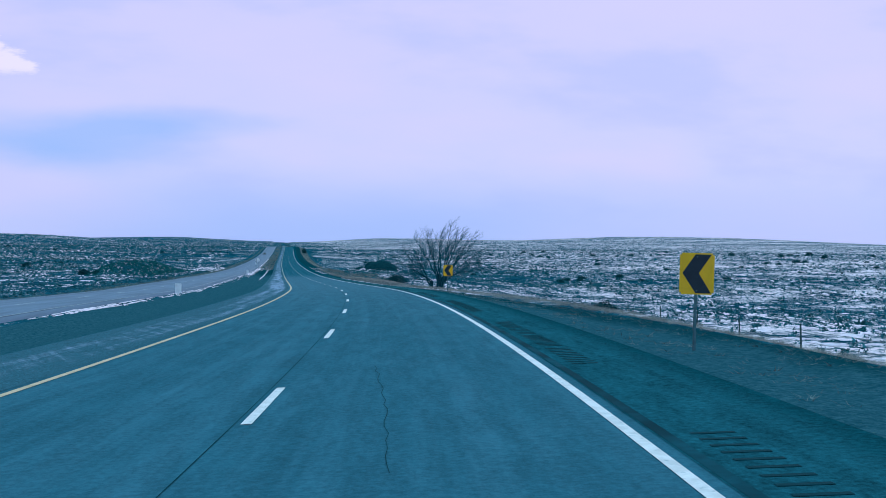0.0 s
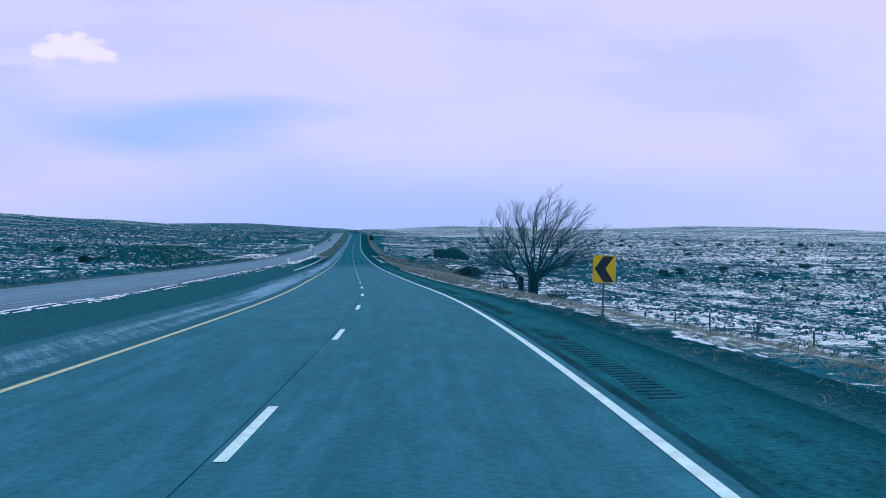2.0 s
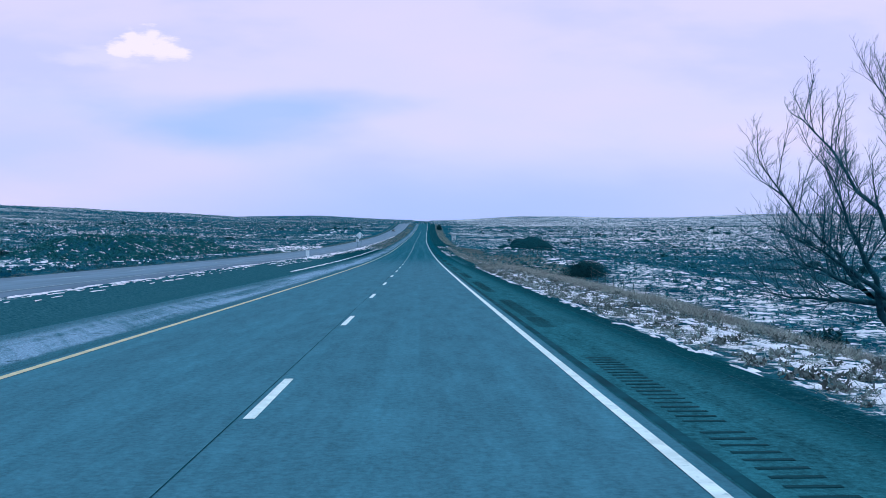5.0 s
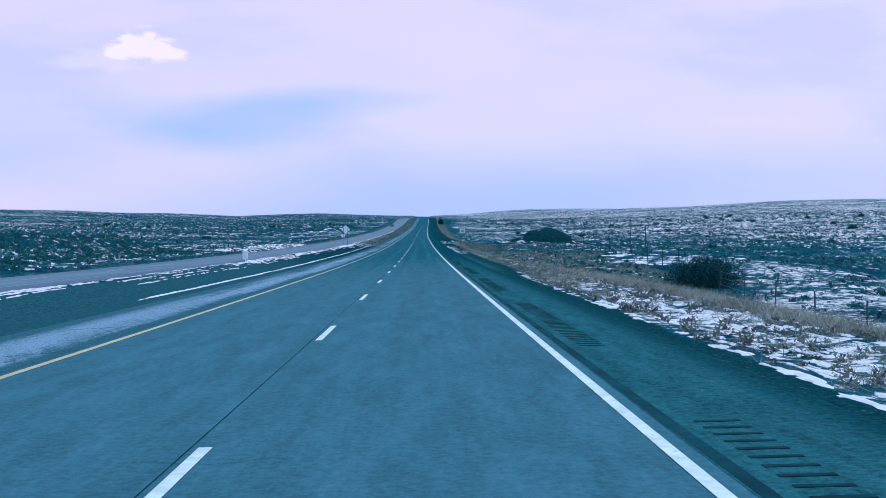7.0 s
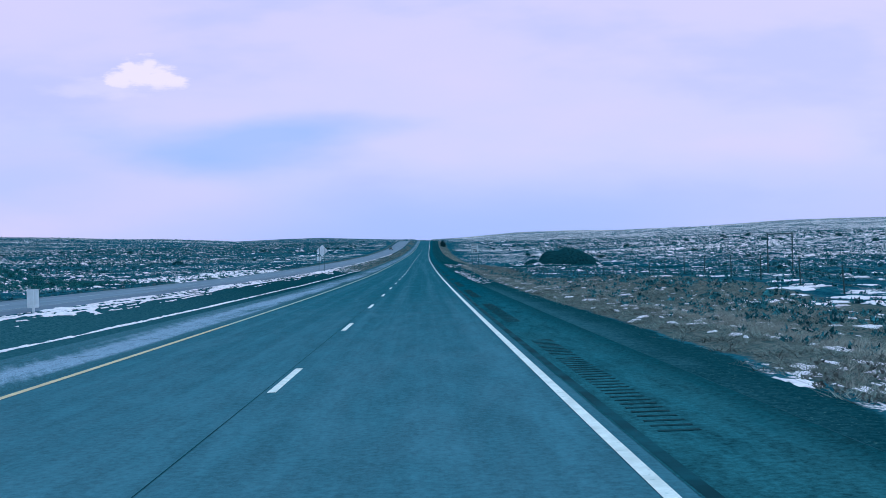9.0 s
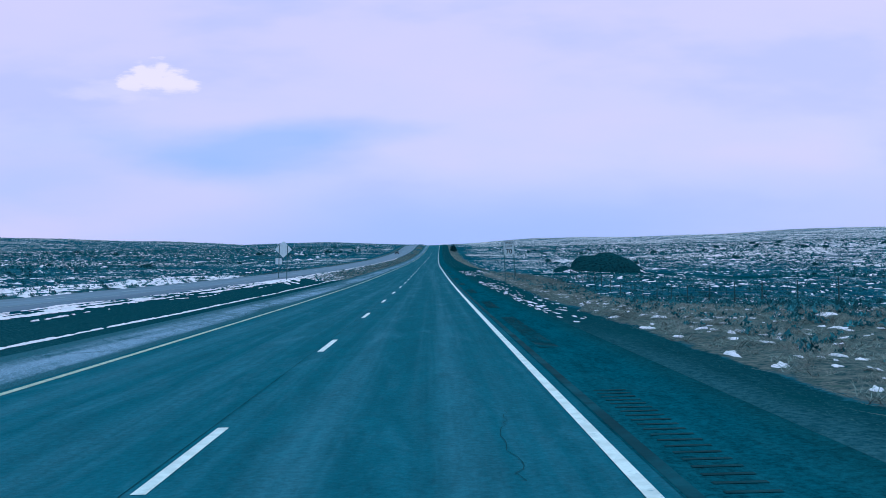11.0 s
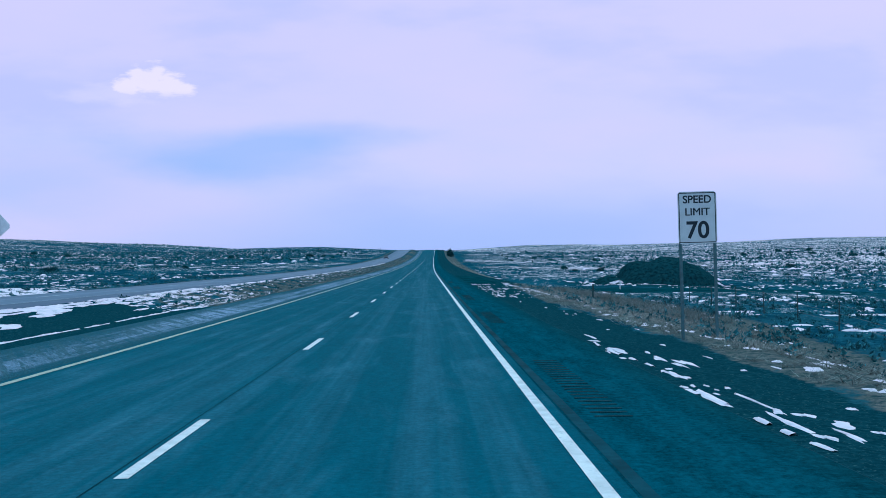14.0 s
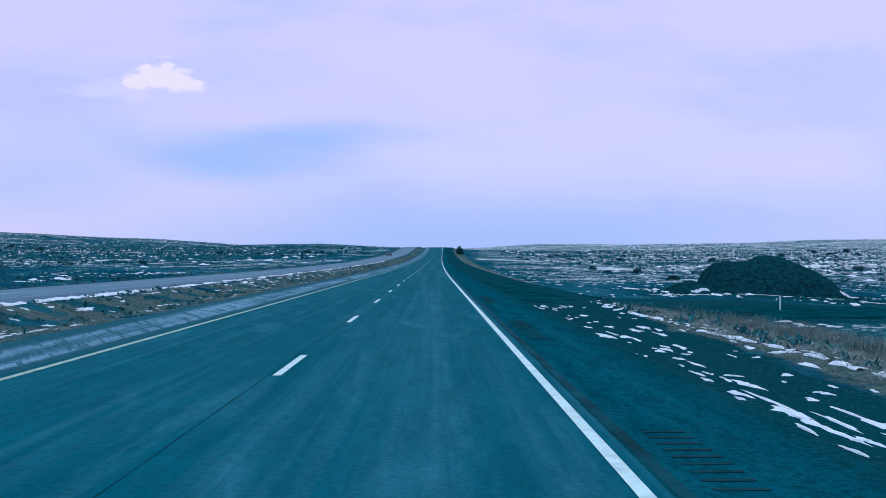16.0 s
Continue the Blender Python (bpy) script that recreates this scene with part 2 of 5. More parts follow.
def salted_pavement():
    """Left shoulder: road salt dried in scraped, slanting streaks."""
    m = bpy.data.materials.new("salted_shoulder")
    m.use_nodes = True
    tr = m.node_tree
    b = tr.nodes["Principled BSDF"]
    co = tr.nodes.new("ShaderNodeTexCoord")
    run, across = lin_attr(tr, "along"), lin_attr(tr, "across")
    slant = math_node(tr, "ADD", run, math_node(tr, "MULTIPLY", across, 2.2))
    sv = tr.nodes.new("ShaderNodeCombineXYZ")
    link(tr, math_node(tr, "MULTIPLY", slant, 1.9), sv.inputs[0])
    link(tr, math_node(tr, "MULTIPLY", across, 0.5), sv.inputs[1])
    scrape = noise_node(tr, sv.outputs[0], 1.0, 5.0, 0.7)
    drift = noise_node(tr, road_coords(tr, 1.1, 0.05), 1.0, 7.0, 0.62)
    grain = noise_node(tr, co.outputs["Object"], 30.0, 4.0, 0.75)
    # dried salt lies in a band outside the yellow line, dark right beside it
    prof = math_node(tr, "MULTIPLY", smooth(tr, across, -6.1, -5.2), math_node(tr, "SUBTRACT", 1.0, smooth(tr, across, -4.30, -4.02)))
    thin = math_node(tr, "MULTIPLY", math_node(tr, "SUBTRACT", 1.0, smooth(tr, run, 84.0, 118.0)), 0.12)
    salt = math_node(tr, "ADD", drift, math_node(tr, "MULTIPLY", math_node(tr, "SUBTRACT", scrape, 0.5), 0.45))
    salt = math_node(tr, "SUBTRACT", math_node(tr, "ADD", salt, math_node(tr, "MULTIPLY", prof, 0.16)), thin)
    fleck = noise_node(tr, co.outputs["Object"], 9.0, 6.0, 0.8)
    salt = math_node(tr, "ADD", salt, math_node(tr, "MULTIPLY", math_node(tr, "SUBTRACT", fleck, 0.5), 0.5))
    salt = math_node(tr, "MULTIPLY", smooth(tr, salt, 0.46, 0.74), math_node(tr, "ADD", 0.12, math_node(tr, "MULTIPLY", prof, 0.88)))
    col = mix_color(tr, smooth(tr, run, 225.0, 300.0), (0.028, 0.098, 0.138), (0.012, 0.076, 0.110))
    col = mix_color(tr, salt, col, (0.195, 0.255, 0.375))
    streak = math_node(tr, "MULTIPLY", smooth(tr, scrape, 0.48, 0.56), math_node(tr, "MULTIPLY", smooth(tr, run, 250.0, 300.0), 0.8))
    col = mix_color(tr, streak, col, (0.020, 0.080, 0.105))
    shade = math_node(tr, "ADD", 0.45, math_node(tr, "MULTIPLY", smooth(tr, grain, 0.30, 0.70), 1.05))
    link(tr, scaled(tr, col, shade), b.inputs["Base Color"])
    b.inputs["Roughness"].default_value, b.inputs["Specular IOR Level"].default_value = 0.95, 0.02
    bp = tr.nodes.new("ShaderNodeBump")
    bp.inputs["Strength"].default_value, bp.inputs["Distance"].default_value = 0.5, 0.01
    link(tr, grain, bp.inputs["Height"])
    link(tr, bp.outputs[0], b.inputs["Normal"])
    return m


M["asphalt"] = pavement("asphalt", (0.046, 0.122, 0.174), (0.002, 0.078, 0.116), 0.003, 0.32, 0.30)
M["old_paint"] = material("old_white_paint", (0.27, 0.29, 0.34), 0.8, vary=0.25, scale=3)
M["asphalt_far"] = material("worn_asphalt", (0.135, 0.172, 0.250), 0.9, gloss=0.08, vary=0.15, scale=1.0, bump=0.2, stretch=(1, 0.12, 1))
M["shoulder"] = pavement("shoulder_asphalt", (0.020, 0.090, 0.118), (0.002, 0.056, 0.082), 0.0, 0.6, 0.10)
M["salted"] = salted_pavement()
M["white_paint"] = material("white_road_paint", (0.62, 0.58, 0.62), 0.6, vary=0.18, scale=4, other=(0.22, 0.28, 0.34), other_scale=14, lo=0.58, hi=0.75)
M["yellow_paint"] = material("yellow_road_paint", (0.52, 0.35, 0.22), 0.6, vary=0.18, scale=4, other=(0.22, 0.22, 0.20), other_scale=14, lo=0.58, hi=0.75)
M["pale_yellow_paint"] = material("salt_paled_yellow_paint", (0.36, 0.36, 0.30), 0.7, vary=0.2, scale=4, other=(0.12, 0.18, 0.20), other_scale=9, lo=0.52, hi=0.72)
# dark tone carries the shade inside the rumble grooves
M["groove"] = material("groove_shade", (0.003, 0.038, 0.052), 0.95, vary=0.3, gloss=0.03)
M["snow"] = material("snow", (0.76, 0.60, 0.72), 0.8, vary=0.10, scale=2, bump=0.6, bump_scale=12, other=(0.52, 0.46, 0.54), other_scale=2.5, lo=0.52, hi=0.72)


def ground_material():
    m = bpy.data.materials.new("winter_range")
    m.use_nodes = True
    tr = m.node_tree
    b = tr.nodes["Principled BSDF"]
    co = tr.nodes.new("ShaderNodeTexCoord")
    vec = co.outputs["Object"]
    n_small = noise_node(tr, vec, 2.2, 6.0, 0.72)
    n_mid = noise_node(tr, vec, 0.12, 5.0, 0.6)
    drift = tr.nodes.new("ShaderNodeMapping")
    drift.inputs["Scale"].default_value = (1.0, 0.62, 1.0)
    link(tr, vec, drift.inputs[0])
    n_all = noise_node(tr, drift.outputs[0], 0.10, 12.0, 0.90)
    n_band = tr.nodes.new("ShaderNodeMapping")
    n_band.inputs["Scale"].default_value = (0.35, 1.0, 1.0)
    link(tr, vec, n_band.inputs[0])
    n_big = noise_node(tr, n_band.outputs[0], 0.012, 6.0, 0.62)
    scrub = mix_color(tr, smooth(tr, n_all, 0.40, 0.60), (0.001, 0.034, 0.062), (0.018, 0.110, 0.160))
    scrub = mix_color(tr, math_node(tr, "MULTIPLY", smooth(tr, n_mid, 0.45, 0.7), 0.5), scrub, (0.026, 0.106, 0.142))
    n_turf = noise_node(tr, vec, 5.0, 8.0, 0.8)
    scrub = mix_color(tr, math_node(tr, "MULTIPLY", smooth(tr, n_turf, 0.50, 0.60), 0.7), scrub, (0.001, 0.020, 0.034))
    scrub = mix_color(tr, math_node(tr, "MULTIPLY", smooth(tr, n_big, 0.5, 0.62), 0.45), scrub, (0.016, 0.066, 0.074))
    # snow lies in broken patches between the plants
    s = math_node(tr, "ADD", math_node(tr, "MULTIPLY", n_small, 0.38), math_node(tr, "MULTIPLY", n_all, 0.62))
    s = math_node(tr, "ADD", s, math_node(tr, "MULTIPLY", math_node(tr, "SUBTRACT", n_big, 0.5), 0.22))
    s = math_node(tr, "ADD", s, math_node(tr, "MULTIPLY", math_node(tr, "SUBTRACT", lin_attr(tr, "snowy"), 0.5), 0.4))
    snow = smooth(tr, s, 0.545, 0.582)
    # verge: dry tan grass; gravel: dark stone by the road
    tan = mix_color(tr, smooth(tr, n_turf, 0.38, 0.62), (0.016, 0.050, 0.062), (0.150, 0.138, 0.136))
    tan = mix_color(tr, math_node(tr, "MULTIPLY", smooth(tr, n_small, 0.50, 0.70), 0.7), tan, (0.060, 0.092, 0.088))
    edge = math_node(tr, "MULTIPLY", math_node(tr, "SUBTRACT", n_small, 0.5), 0.9)
    col = mix_color(tr, smooth(tr, math_node(tr, "ADD", lin_attr(tr, "grassy"), edge), 0.4, 0.6), scrub, tan)
    col = mix_color(tr, snow, col, mix_color(tr, n_turf, (0.70, 0.55, 0.64), (0.90, 0.68, 0.76)))
    n_gr = noise_node(tr, vec, 9.0, 4.0, 0.7)
    gravel = mix_color(tr, smooth(tr, n_gr, 0.35, 0.7), (0.002, 0.032, 0.046), (0.009, 0.058, 0.078))
    gravel = mix_color(tr, smooth(tr, n_mid, 0.55, 0.75), gravel, (0.003, 0.046, 0.060))
    worn = mix_color(tr, smooth(tr, n_gr, 0.35, 0.7), (0.010, 0.060, 0.086), (0.038, 0.110, 0.146))
    gravel = mix_color(tr, lin_attr(tr, "worn"), gravel, worn)
    pebble = noise_node(tr, vec, 22.0, 3.0, 0.6)
    gravel = mix_color(tr, math_node(tr, "MULTIPLY", smooth(tr, pebble, 0.60, 0.68), 0.8), gravel, (0.050, 0.120, 0.130))
    col = mix_color(tr, smooth(tr, math_node(tr, "ADD", lin_attr(tr, "stony"), math_node(tr, "MULTIPLY", edge, 1.1)), 0.42, 0.58), col, gravel)
    link(tr, col, b.inputs["Base Color"])
    b.inputs["Roughness"].default_value = 0.95
    b.inputs["Specular IOR Level"].default_value = 0.0
    bp = tr.nodes.new("ShaderNodeBump")
    bp.inputs["Strength"].default_value, bp.inputs["Distance"].default_value = 0.8, 0.12
    link(tr, noise_node(tr, vec, 3.0, 6.0, 0.7), bp.inputs["Height"])
    link(tr, bp.outputs[0], b.inputs["Normal"])
    return m


M["ground"] = ground_material()
M["dirt"] = material("dark_dirt", (0.006, 0.038, 0.050), 0.98, gloss=0.0, vary=0.5, scale=2, bump=0.9, bump_scale=14, other=(0.016, 0.056, 0.064), other_scale=2.2, lo=0.52, hi=0.72)
M["gravel"] = material("side_road_gravel", (0.002, 0.042, 0.056), 0.97, gloss=0.0, vary=0.5, scale=1.0, bump=0.6, bump_scale=20, other=(0.006, 0.060, 0.076), other_scale=0.5, lo=0.5, hi=0.75)
M["yellow_sign"] = material("yellow_sign_sheeting", (0.72, 0.40, 0.012), 0.45, vary=0.06, scale=6)
M["black_sign"] = material("black_sign_ink", (0.008, 0.022, 0.035), 0.5, vary=0.2)
M["white_sign"] = material("white_sign_sheeting", (0.50, 0.56, 0.62), 0.4, vary=0.06, scale=5)
M["sign_back"] = material("aluminium_sign_back", (0.66, 0.70, 0.76), 0.5, 0.2, vary=0.1, scale=4)
M["steel"] = material("galvanised_post", (0.06, 0.14, 0.17), 0.6, 0.15, vary=0.25, scale=8)
M["post_wood"] = material("weathered_fence_post", (0.03, 0.065, 0.075), 0.9, vary=0.3, scale=10)
M["wire"] = material("fence_wire", (0.04, 0.07, 0.08), 0.5, 0.6)
M["bark"] = material("tree_bark", (0.010, 0.058, 0.078), 0.95, vary=0.35, scale=8, bump=0.6, bump_scale=30, gloss=0.03)
M["twig"] = material("tree_twigs", (0.030, 0.110, 0.145), 0.9, vary=0.25, scale=2, gloss=0.03)
M["juniper"] = material("juniper_leaves", (0.010, 0.060, 0.074), 0.9, vary=0.45, scale=3, gloss=0.03)
M["sage"] = material("sagebrush_leaves", (0.030, 0.140, 0.172), 0.95, gloss=0.04, vary=0.45, scale=1.1, island=0.55)
M["grass"] = material("dry_grass", (0.32, 0.29, 0.275), 0.95, gloss=0.04, vary=0.4, scale=0.8, island=0.4)
M["car_paint"] = material("dark_car_paint", (0.02, 0.03, 0.045), 0.3, vary=0.1)
M["car_glass"] = material("car_glass", (0.01, 0.015, 0.02), 0.05, vary=0.1)
M["rubber"] = material("tyre_rubber", (0.01, 0.012, 0.014), 0.9, vary=0.2)
M["lamp_glass"] = material("lamp_glass", (0.5, 0.5, 0.55), 0.2, vary=0.1)
M["joint"] = material("weathered_joint", (0.003, 0.046, 0.066), 0.95, vary=0.4, scale=0.8, gloss=0.02)
M["seal_soft"] = material("weathered_seal", (0.002, 0.045, 0.062), 0.95, vary=0.3, scale=2, gloss=0.04)
M["sage_dark"] = material("far_brush", (0.014, 0.112, 0.134), 0.95, vary=0.4, scale=0.3, gloss=0.03, island=0.6)
M["grass_grey"] = material("grey_dry_grass", (0.175, 0.188, 0.188), 0.95, gloss=0.04, vary=0.45, scale=0.6, island=0.45)
M["juniper_grey"] = material("bank_scrub", (0.018, 0.130, 0.142), 0.95, vary=0.45, scale=1.2, gloss=0.03)

# ---- road alignment ----
ROAD_Z = [(-300, 8.4), (-100, 8.0), (-20, 7.42), (30, 6.72), (80, 5.48), (130, 3.95), (180, 2.52), (230, 1.26), (280, 0.24), (330, -0.58), (380, -1.16), (430, -1.67), (480, -2.12), (540, -2.48), (600, -2.72), (700, -2.55), (830, -1.45), (900, 0.0), (950, 1.0), (1000, 1.4), (1100, 0.2), (1300, -3.5), (1800, -5.0), (4900, -5.0)]
KS, KZ = np.array([k for k, _ in ROAD_Z], float), np.array([k for _, k in ROAD_Z], float)
KM = np.gradient(KZ, KS)
CURVE_END, CURVATURE, EASE = 135.61, 0.001398, 27.97
CROSS, BANK = 0.0063, 0.0325


def road_z(s):
    s = np.clip(s, KS[0], KS[-1])
    i = np.clip(np.searchsorted(KS, s) - 1, 0, len(KS) - 2)
    h = KS[i + 1] - KS[i]
    u = (s - KS[i]) / h
    return (2 * u**3 - 3 * u**2 + 1) * KZ[i] + (u**3 - 2 * u**2 + u) * h * KM[i] + (3 * u**2 - 2 * u**3) * KZ[i + 1] + (u**3 - u**2) * h * KM[i + 1]


LS = np.arange(-300.0, 5000.0, 1.0)
_d = np.maximum(CURVE_END - np.maximum(LS, -40), 0)
LT = np.where(_d < EASE, CURVATURE * _d**2 / (2 * EASE), CURVATURE * (_d - EASE / 2))
LX = np.concatenate([[0], np.cumsum((np.sin(LT[1:]) + np.sin(LT[:-1])) / 2)])
LY = np.concatenate([[0], np.cumsum((np.cos(LT[1:]) + np.cos(LT[:-1])) / 2)])
LX -= LX[890]
LY += LS[890] - LY[890]
# far off the road eases a little to the right
LX += 3.1 * (np.clip(LS - 430, 0, 800) / 440) ** 1.5
LB = np.clip((CURVE_END + 0 - LS) / 70, 0, 1)


def bank(s):
    return CROSS + BANK * np.interp(s, LS, LB)


def place(s, lat):
    """World x, y of a point lat metres to the right of the lane line."""
    s, lat = np.asarray(s, float), np.asarray(lat, float)
    th = np.interp(s, LS, LT)
    near = np.clip(lat, -150, 150)
    return np.interp(s, LS, LX) + near * np.cos(th) + (lat - near), np.interp(s, LS, LY) - near * np.sin(th)


def sstep(v, lo, hi):
    u = np.clip((v - lo) / (hi - lo), 0, 1)
    return u * u * (3 - 2 * u)


def ripple(x, y, size, seed):
    """Cheap smooth noise, about -1 to 1."""
    a = np.random.RandomState(seed)
    v = np.zeros_like(x, dtype=float)
    for k in range(7):
        f, th, ph = (0.6 + a.rand() * 1.6) / size * 6.283, a.rand() * 6.283, a.rand() * 6.283
        v += np.sin((x * np.cos(th) + y * np.sin(th)) * f + ph + 1.3 * np.sin((x * np.sin(th) - y * np.cos(th)) * f * 0.53 + ph * 2))
    return v / 4.0


OPP_L, OPP_R = -19.8, -11.4


def opp_dz(s):
    return np.interp(s, [-100, 46, 70, 119, 147, 200, 270, 330, 390, 900], [-0.6, -0.45, -0.22, -0.08, 0.12, 0.38, 0.45, 0.40, 0.28, 0.30])


PAVE_L, PAVE_R = -6.3, 5.6


def verge_edge(s):
    """Where the roadside gravel ends and plants begin, on the right."""
    return np.interp(s, [0, 45, 70, 85, 97, 116, 150, 180, 210, 230, 290, 330, 350, 378, 394], [9.8, 9.0, 7.6, 7.0, 6.7, 6.3, 6.2, 6.2, 6.4, 7.2, 7.2, 7.8, 7.5, 8.0, 9.2])


def right_drop(s):
    """How far the range lies below the road; a low knoll lifts it midway."""
    return np.interp(s, [105, 135, 165, 200, 218, 232, 243, 252, 270, 288, 305, 335], [1.5, 2.25, 2.25, 1.6, 1.2, 0.25, 0.0, -0.42, -0.5, 0.1, 0.8, 1.55])


def verge_brow(s):
    """Where the right verge tips over towards the range."""
    return np.interp(s, [70, 95, 130, 160, 235], [8.6, 7.4, 7.7, 8.8, 8.6])


def ground_z(s, lat):
    """Height of the ground sheet in the road's own coordinates."""
    s, lat = np.asarray(s, float), np.asarray(lat, float)
    x, y = place(s, lat)
    base = road_z(s)
    b = bank(s)
    road = base + np.clip(lat, PAVE_L, PAVE_R) * b
    z = road - 0.10
    # shallow median, level with the far carriageway
    t = sstep(-lat, 6.3, 11.2)
    opp = base + opp_dz(s) - 0.10 + 0.035 * (np.clip(lat, OPP_L, -12) + 12)
    z = np.where(lat < 0, z * (1 - t) + opp * t - 0.30 * np.exp(-((lat + 8.9) / 1.3) ** 2), z)
    # right side falls to the range
    brow = verge_brow(s)
    drop = (right_drop(s) - 0.75 * sstep(s, 338, 356) * (1 - sstep(s, 400, 430))) * sstep(lat - brow, 0.0, 6.7) + 0.12 * sstep(lat, 5.6, 8.0)
    drop = drop + np.interp(s, [100, 180, 330, 400, 700], [2.0, 2.3, 1.6, 1.0, 0.6]) * sstep(lat, 22, 52)
    hump = 0.12 * np.exp(-((lat - brow) / 1.0) ** 2)
    z = np.where(lat > 5.6, z - drop + hump + 0.03, z)
    # left of the far carriageway
    z = np.where(lat < OPP_L, z - 0.35 * np.exp(-((lat + 21.8) / 1.1) ** 2), z)
    z = z + 2.3 * np.exp(-((lat + 35.5) / 5.0) ** 2) * sstep(s, 214, 240) * (1 - sstep(s, 288, 310))
    # open range
    far_r, far_l = sstep(lat, 40, 420), sstep(-lat, 40, 380)
    plain = 0.3 + 3.2 * sstep(y, 900, 3600)
    hills = 22.5 * np.exp(-(((x - 1130) / 430) ** 2 + ((y - 3000) / 700) ** 2))
    hills += 8.0 * np.exp(-(((x - 560) / 300) ** 2 + ((y - 2000) / 500) ** 2))
    hills += 26.0 * np.exp(-(((x + 740) / 310) ** 2 + ((y - 1650) / 620) ** 2))
    hills += 3.0 * np.exp(-(((x + 330) / 170) ** 2 + ((y - 640) / 330) ** 2))
    hills += 6.0 * np.exp(-(((x + 300) / 500) ** 2 + ((y - 3400) / 500) ** 2))
    hills += 13.0 * np.exp(-(((x - 200) / 620) ** 2 + ((y - 4000) / 500) ** 2))
    roll = 0.9 * ripple(x, y, 260, 3) + 0.35 * ripple(x, y, 60, 4)
    far = plain + hills + roll + 3.0 * ripple(x, y, 1400, 5)
    w = np.maximum(far_r, far_l)
    z = z * (1 - w) + far * w
    z = z + (1 - w) * sstep(np.abs(lat), 14, 40) * (0.28 * ripple(x, y, 34, 6) + hills * 0.5)
    return z


def ground_at(s, lat):
    return float(ground_z(np.array([float(s)]), np.array([float(lat)]))[0])


def spot(s, lat, dz=0.0):
    x, y = place(np.array([float(s)]), np.array([float(lat)]))
    return Vector((float(x[0]), float(y[0]), ground_at(s, lat) + dz))


def heading(s):
    return -float(np.interp(s, LS, LT))


# ---- mesh helpers ----
def mesh_object(name, verts, faces, mat, parent=None, label="", smooth_shade=False):
    me = bpy.data.meshes.new(name)
    me.from_pydata([tuple(v) for v in verts], [], [tuple(f) for f in faces])
    me.materials.append(mat)
    if smooth_shade:
        me.polygons.foreach_set("use_smooth", [True] * len(me.polygons))
    me.update()
    ob = new(name, me)
    if parent is not None:
        ob.parent = parent
    if label:
        tagged(ob, label)
    return ob


def part(name, bm, mat, parent=None, label=""):
    me = bpy.data.meshes.new(name)
    bm.to_mesh(me)
    bm.free()
    me.materials.append(mat)
    ob = new(name, me)
    if parent is not None:
        ob.parent = parent
    if label:
        tagged(ob, label)
    return ob


def box(bm, sx, sy, sz, m=Matrix(), bevel=0.0):
    r = bmesh.ops.create_cube(bm, size=1.0, matrix=m @ Matrix.Diagonal((sx, sy, sz, 1)))
    if bevel:
        es = {e for v in r["verts"] for e in v.link_edges}
        bmesh.ops.bevel(bm, geom=list(es), offset=bevel, segments=1, affect="EDGES")
    return bm


def tube(bm, a, b, r1, r2, sides=8):
    a, b = Vector(a), Vector(b)
    q = (b - a).to_track_quat("Z", "Y").to_matrix().to_4x4()
    bmesh.ops.create_cone(bm, cap_ends=True, segments=sides, radius1=r1, radius2=r2, depth=(b - a).length, matrix=Matrix.Translation((a + b) / 2) @ q)
    return bm


def thing(name, loc, turn=0.0):
    e = new(name)
    e.empty_display_size = 0.2
    e.matrix_world = Matrix.Translation(loc) @ Matrix.Rotation(turn, 4, "Z")
    return e


def strip(name, s0, s1, step, lats, dz, mat, zfun, parent=None, label="", skirt=0.0):
    """A ribbon along the road: lats are the offsets of its long edges."""
    ss = np.linspace(s0, s1, max(2, int(round((s1 - s0) / step)) + 1))
    ll = np.array(lats, float)
    S, L = np.meshgrid(ss, ll, indexing="ij")
    X, Y = place(S, L)
    Z = zfun(S, L) + dz
    if skirt:
        Z[:, 0] -= skirt
        Z[:, -1] -= skirt
    n, k = S.shape
    verts = np.stack([X, Y, Z], -1).reshape(-1, 3)
    faces = [(i * k + j, i * k + j + 1, (i + 1) * k + j + 1, (i + 1) * k + j) for i in range(n - 1) for j in range(k - 1)]
    ob = mesh_object(name, verts.tolist(), faces, mat, parent, label, True)
    for nm, arr in (("along", S), ("across", L)):
        ob.data.attributes.new(nm, "FLOAT", "POINT").data.foreach_set("value", arr.reshape(-1).astype(np.float32))
    return ob


def pave_z(s, lat):
    return road_z(s) + lat * bank(s)


def opp_z(s, lat):
    return road_z(s) + opp_dz(s) + 0.035 * (np.clip(lat, OPP_L, -12) + 12)


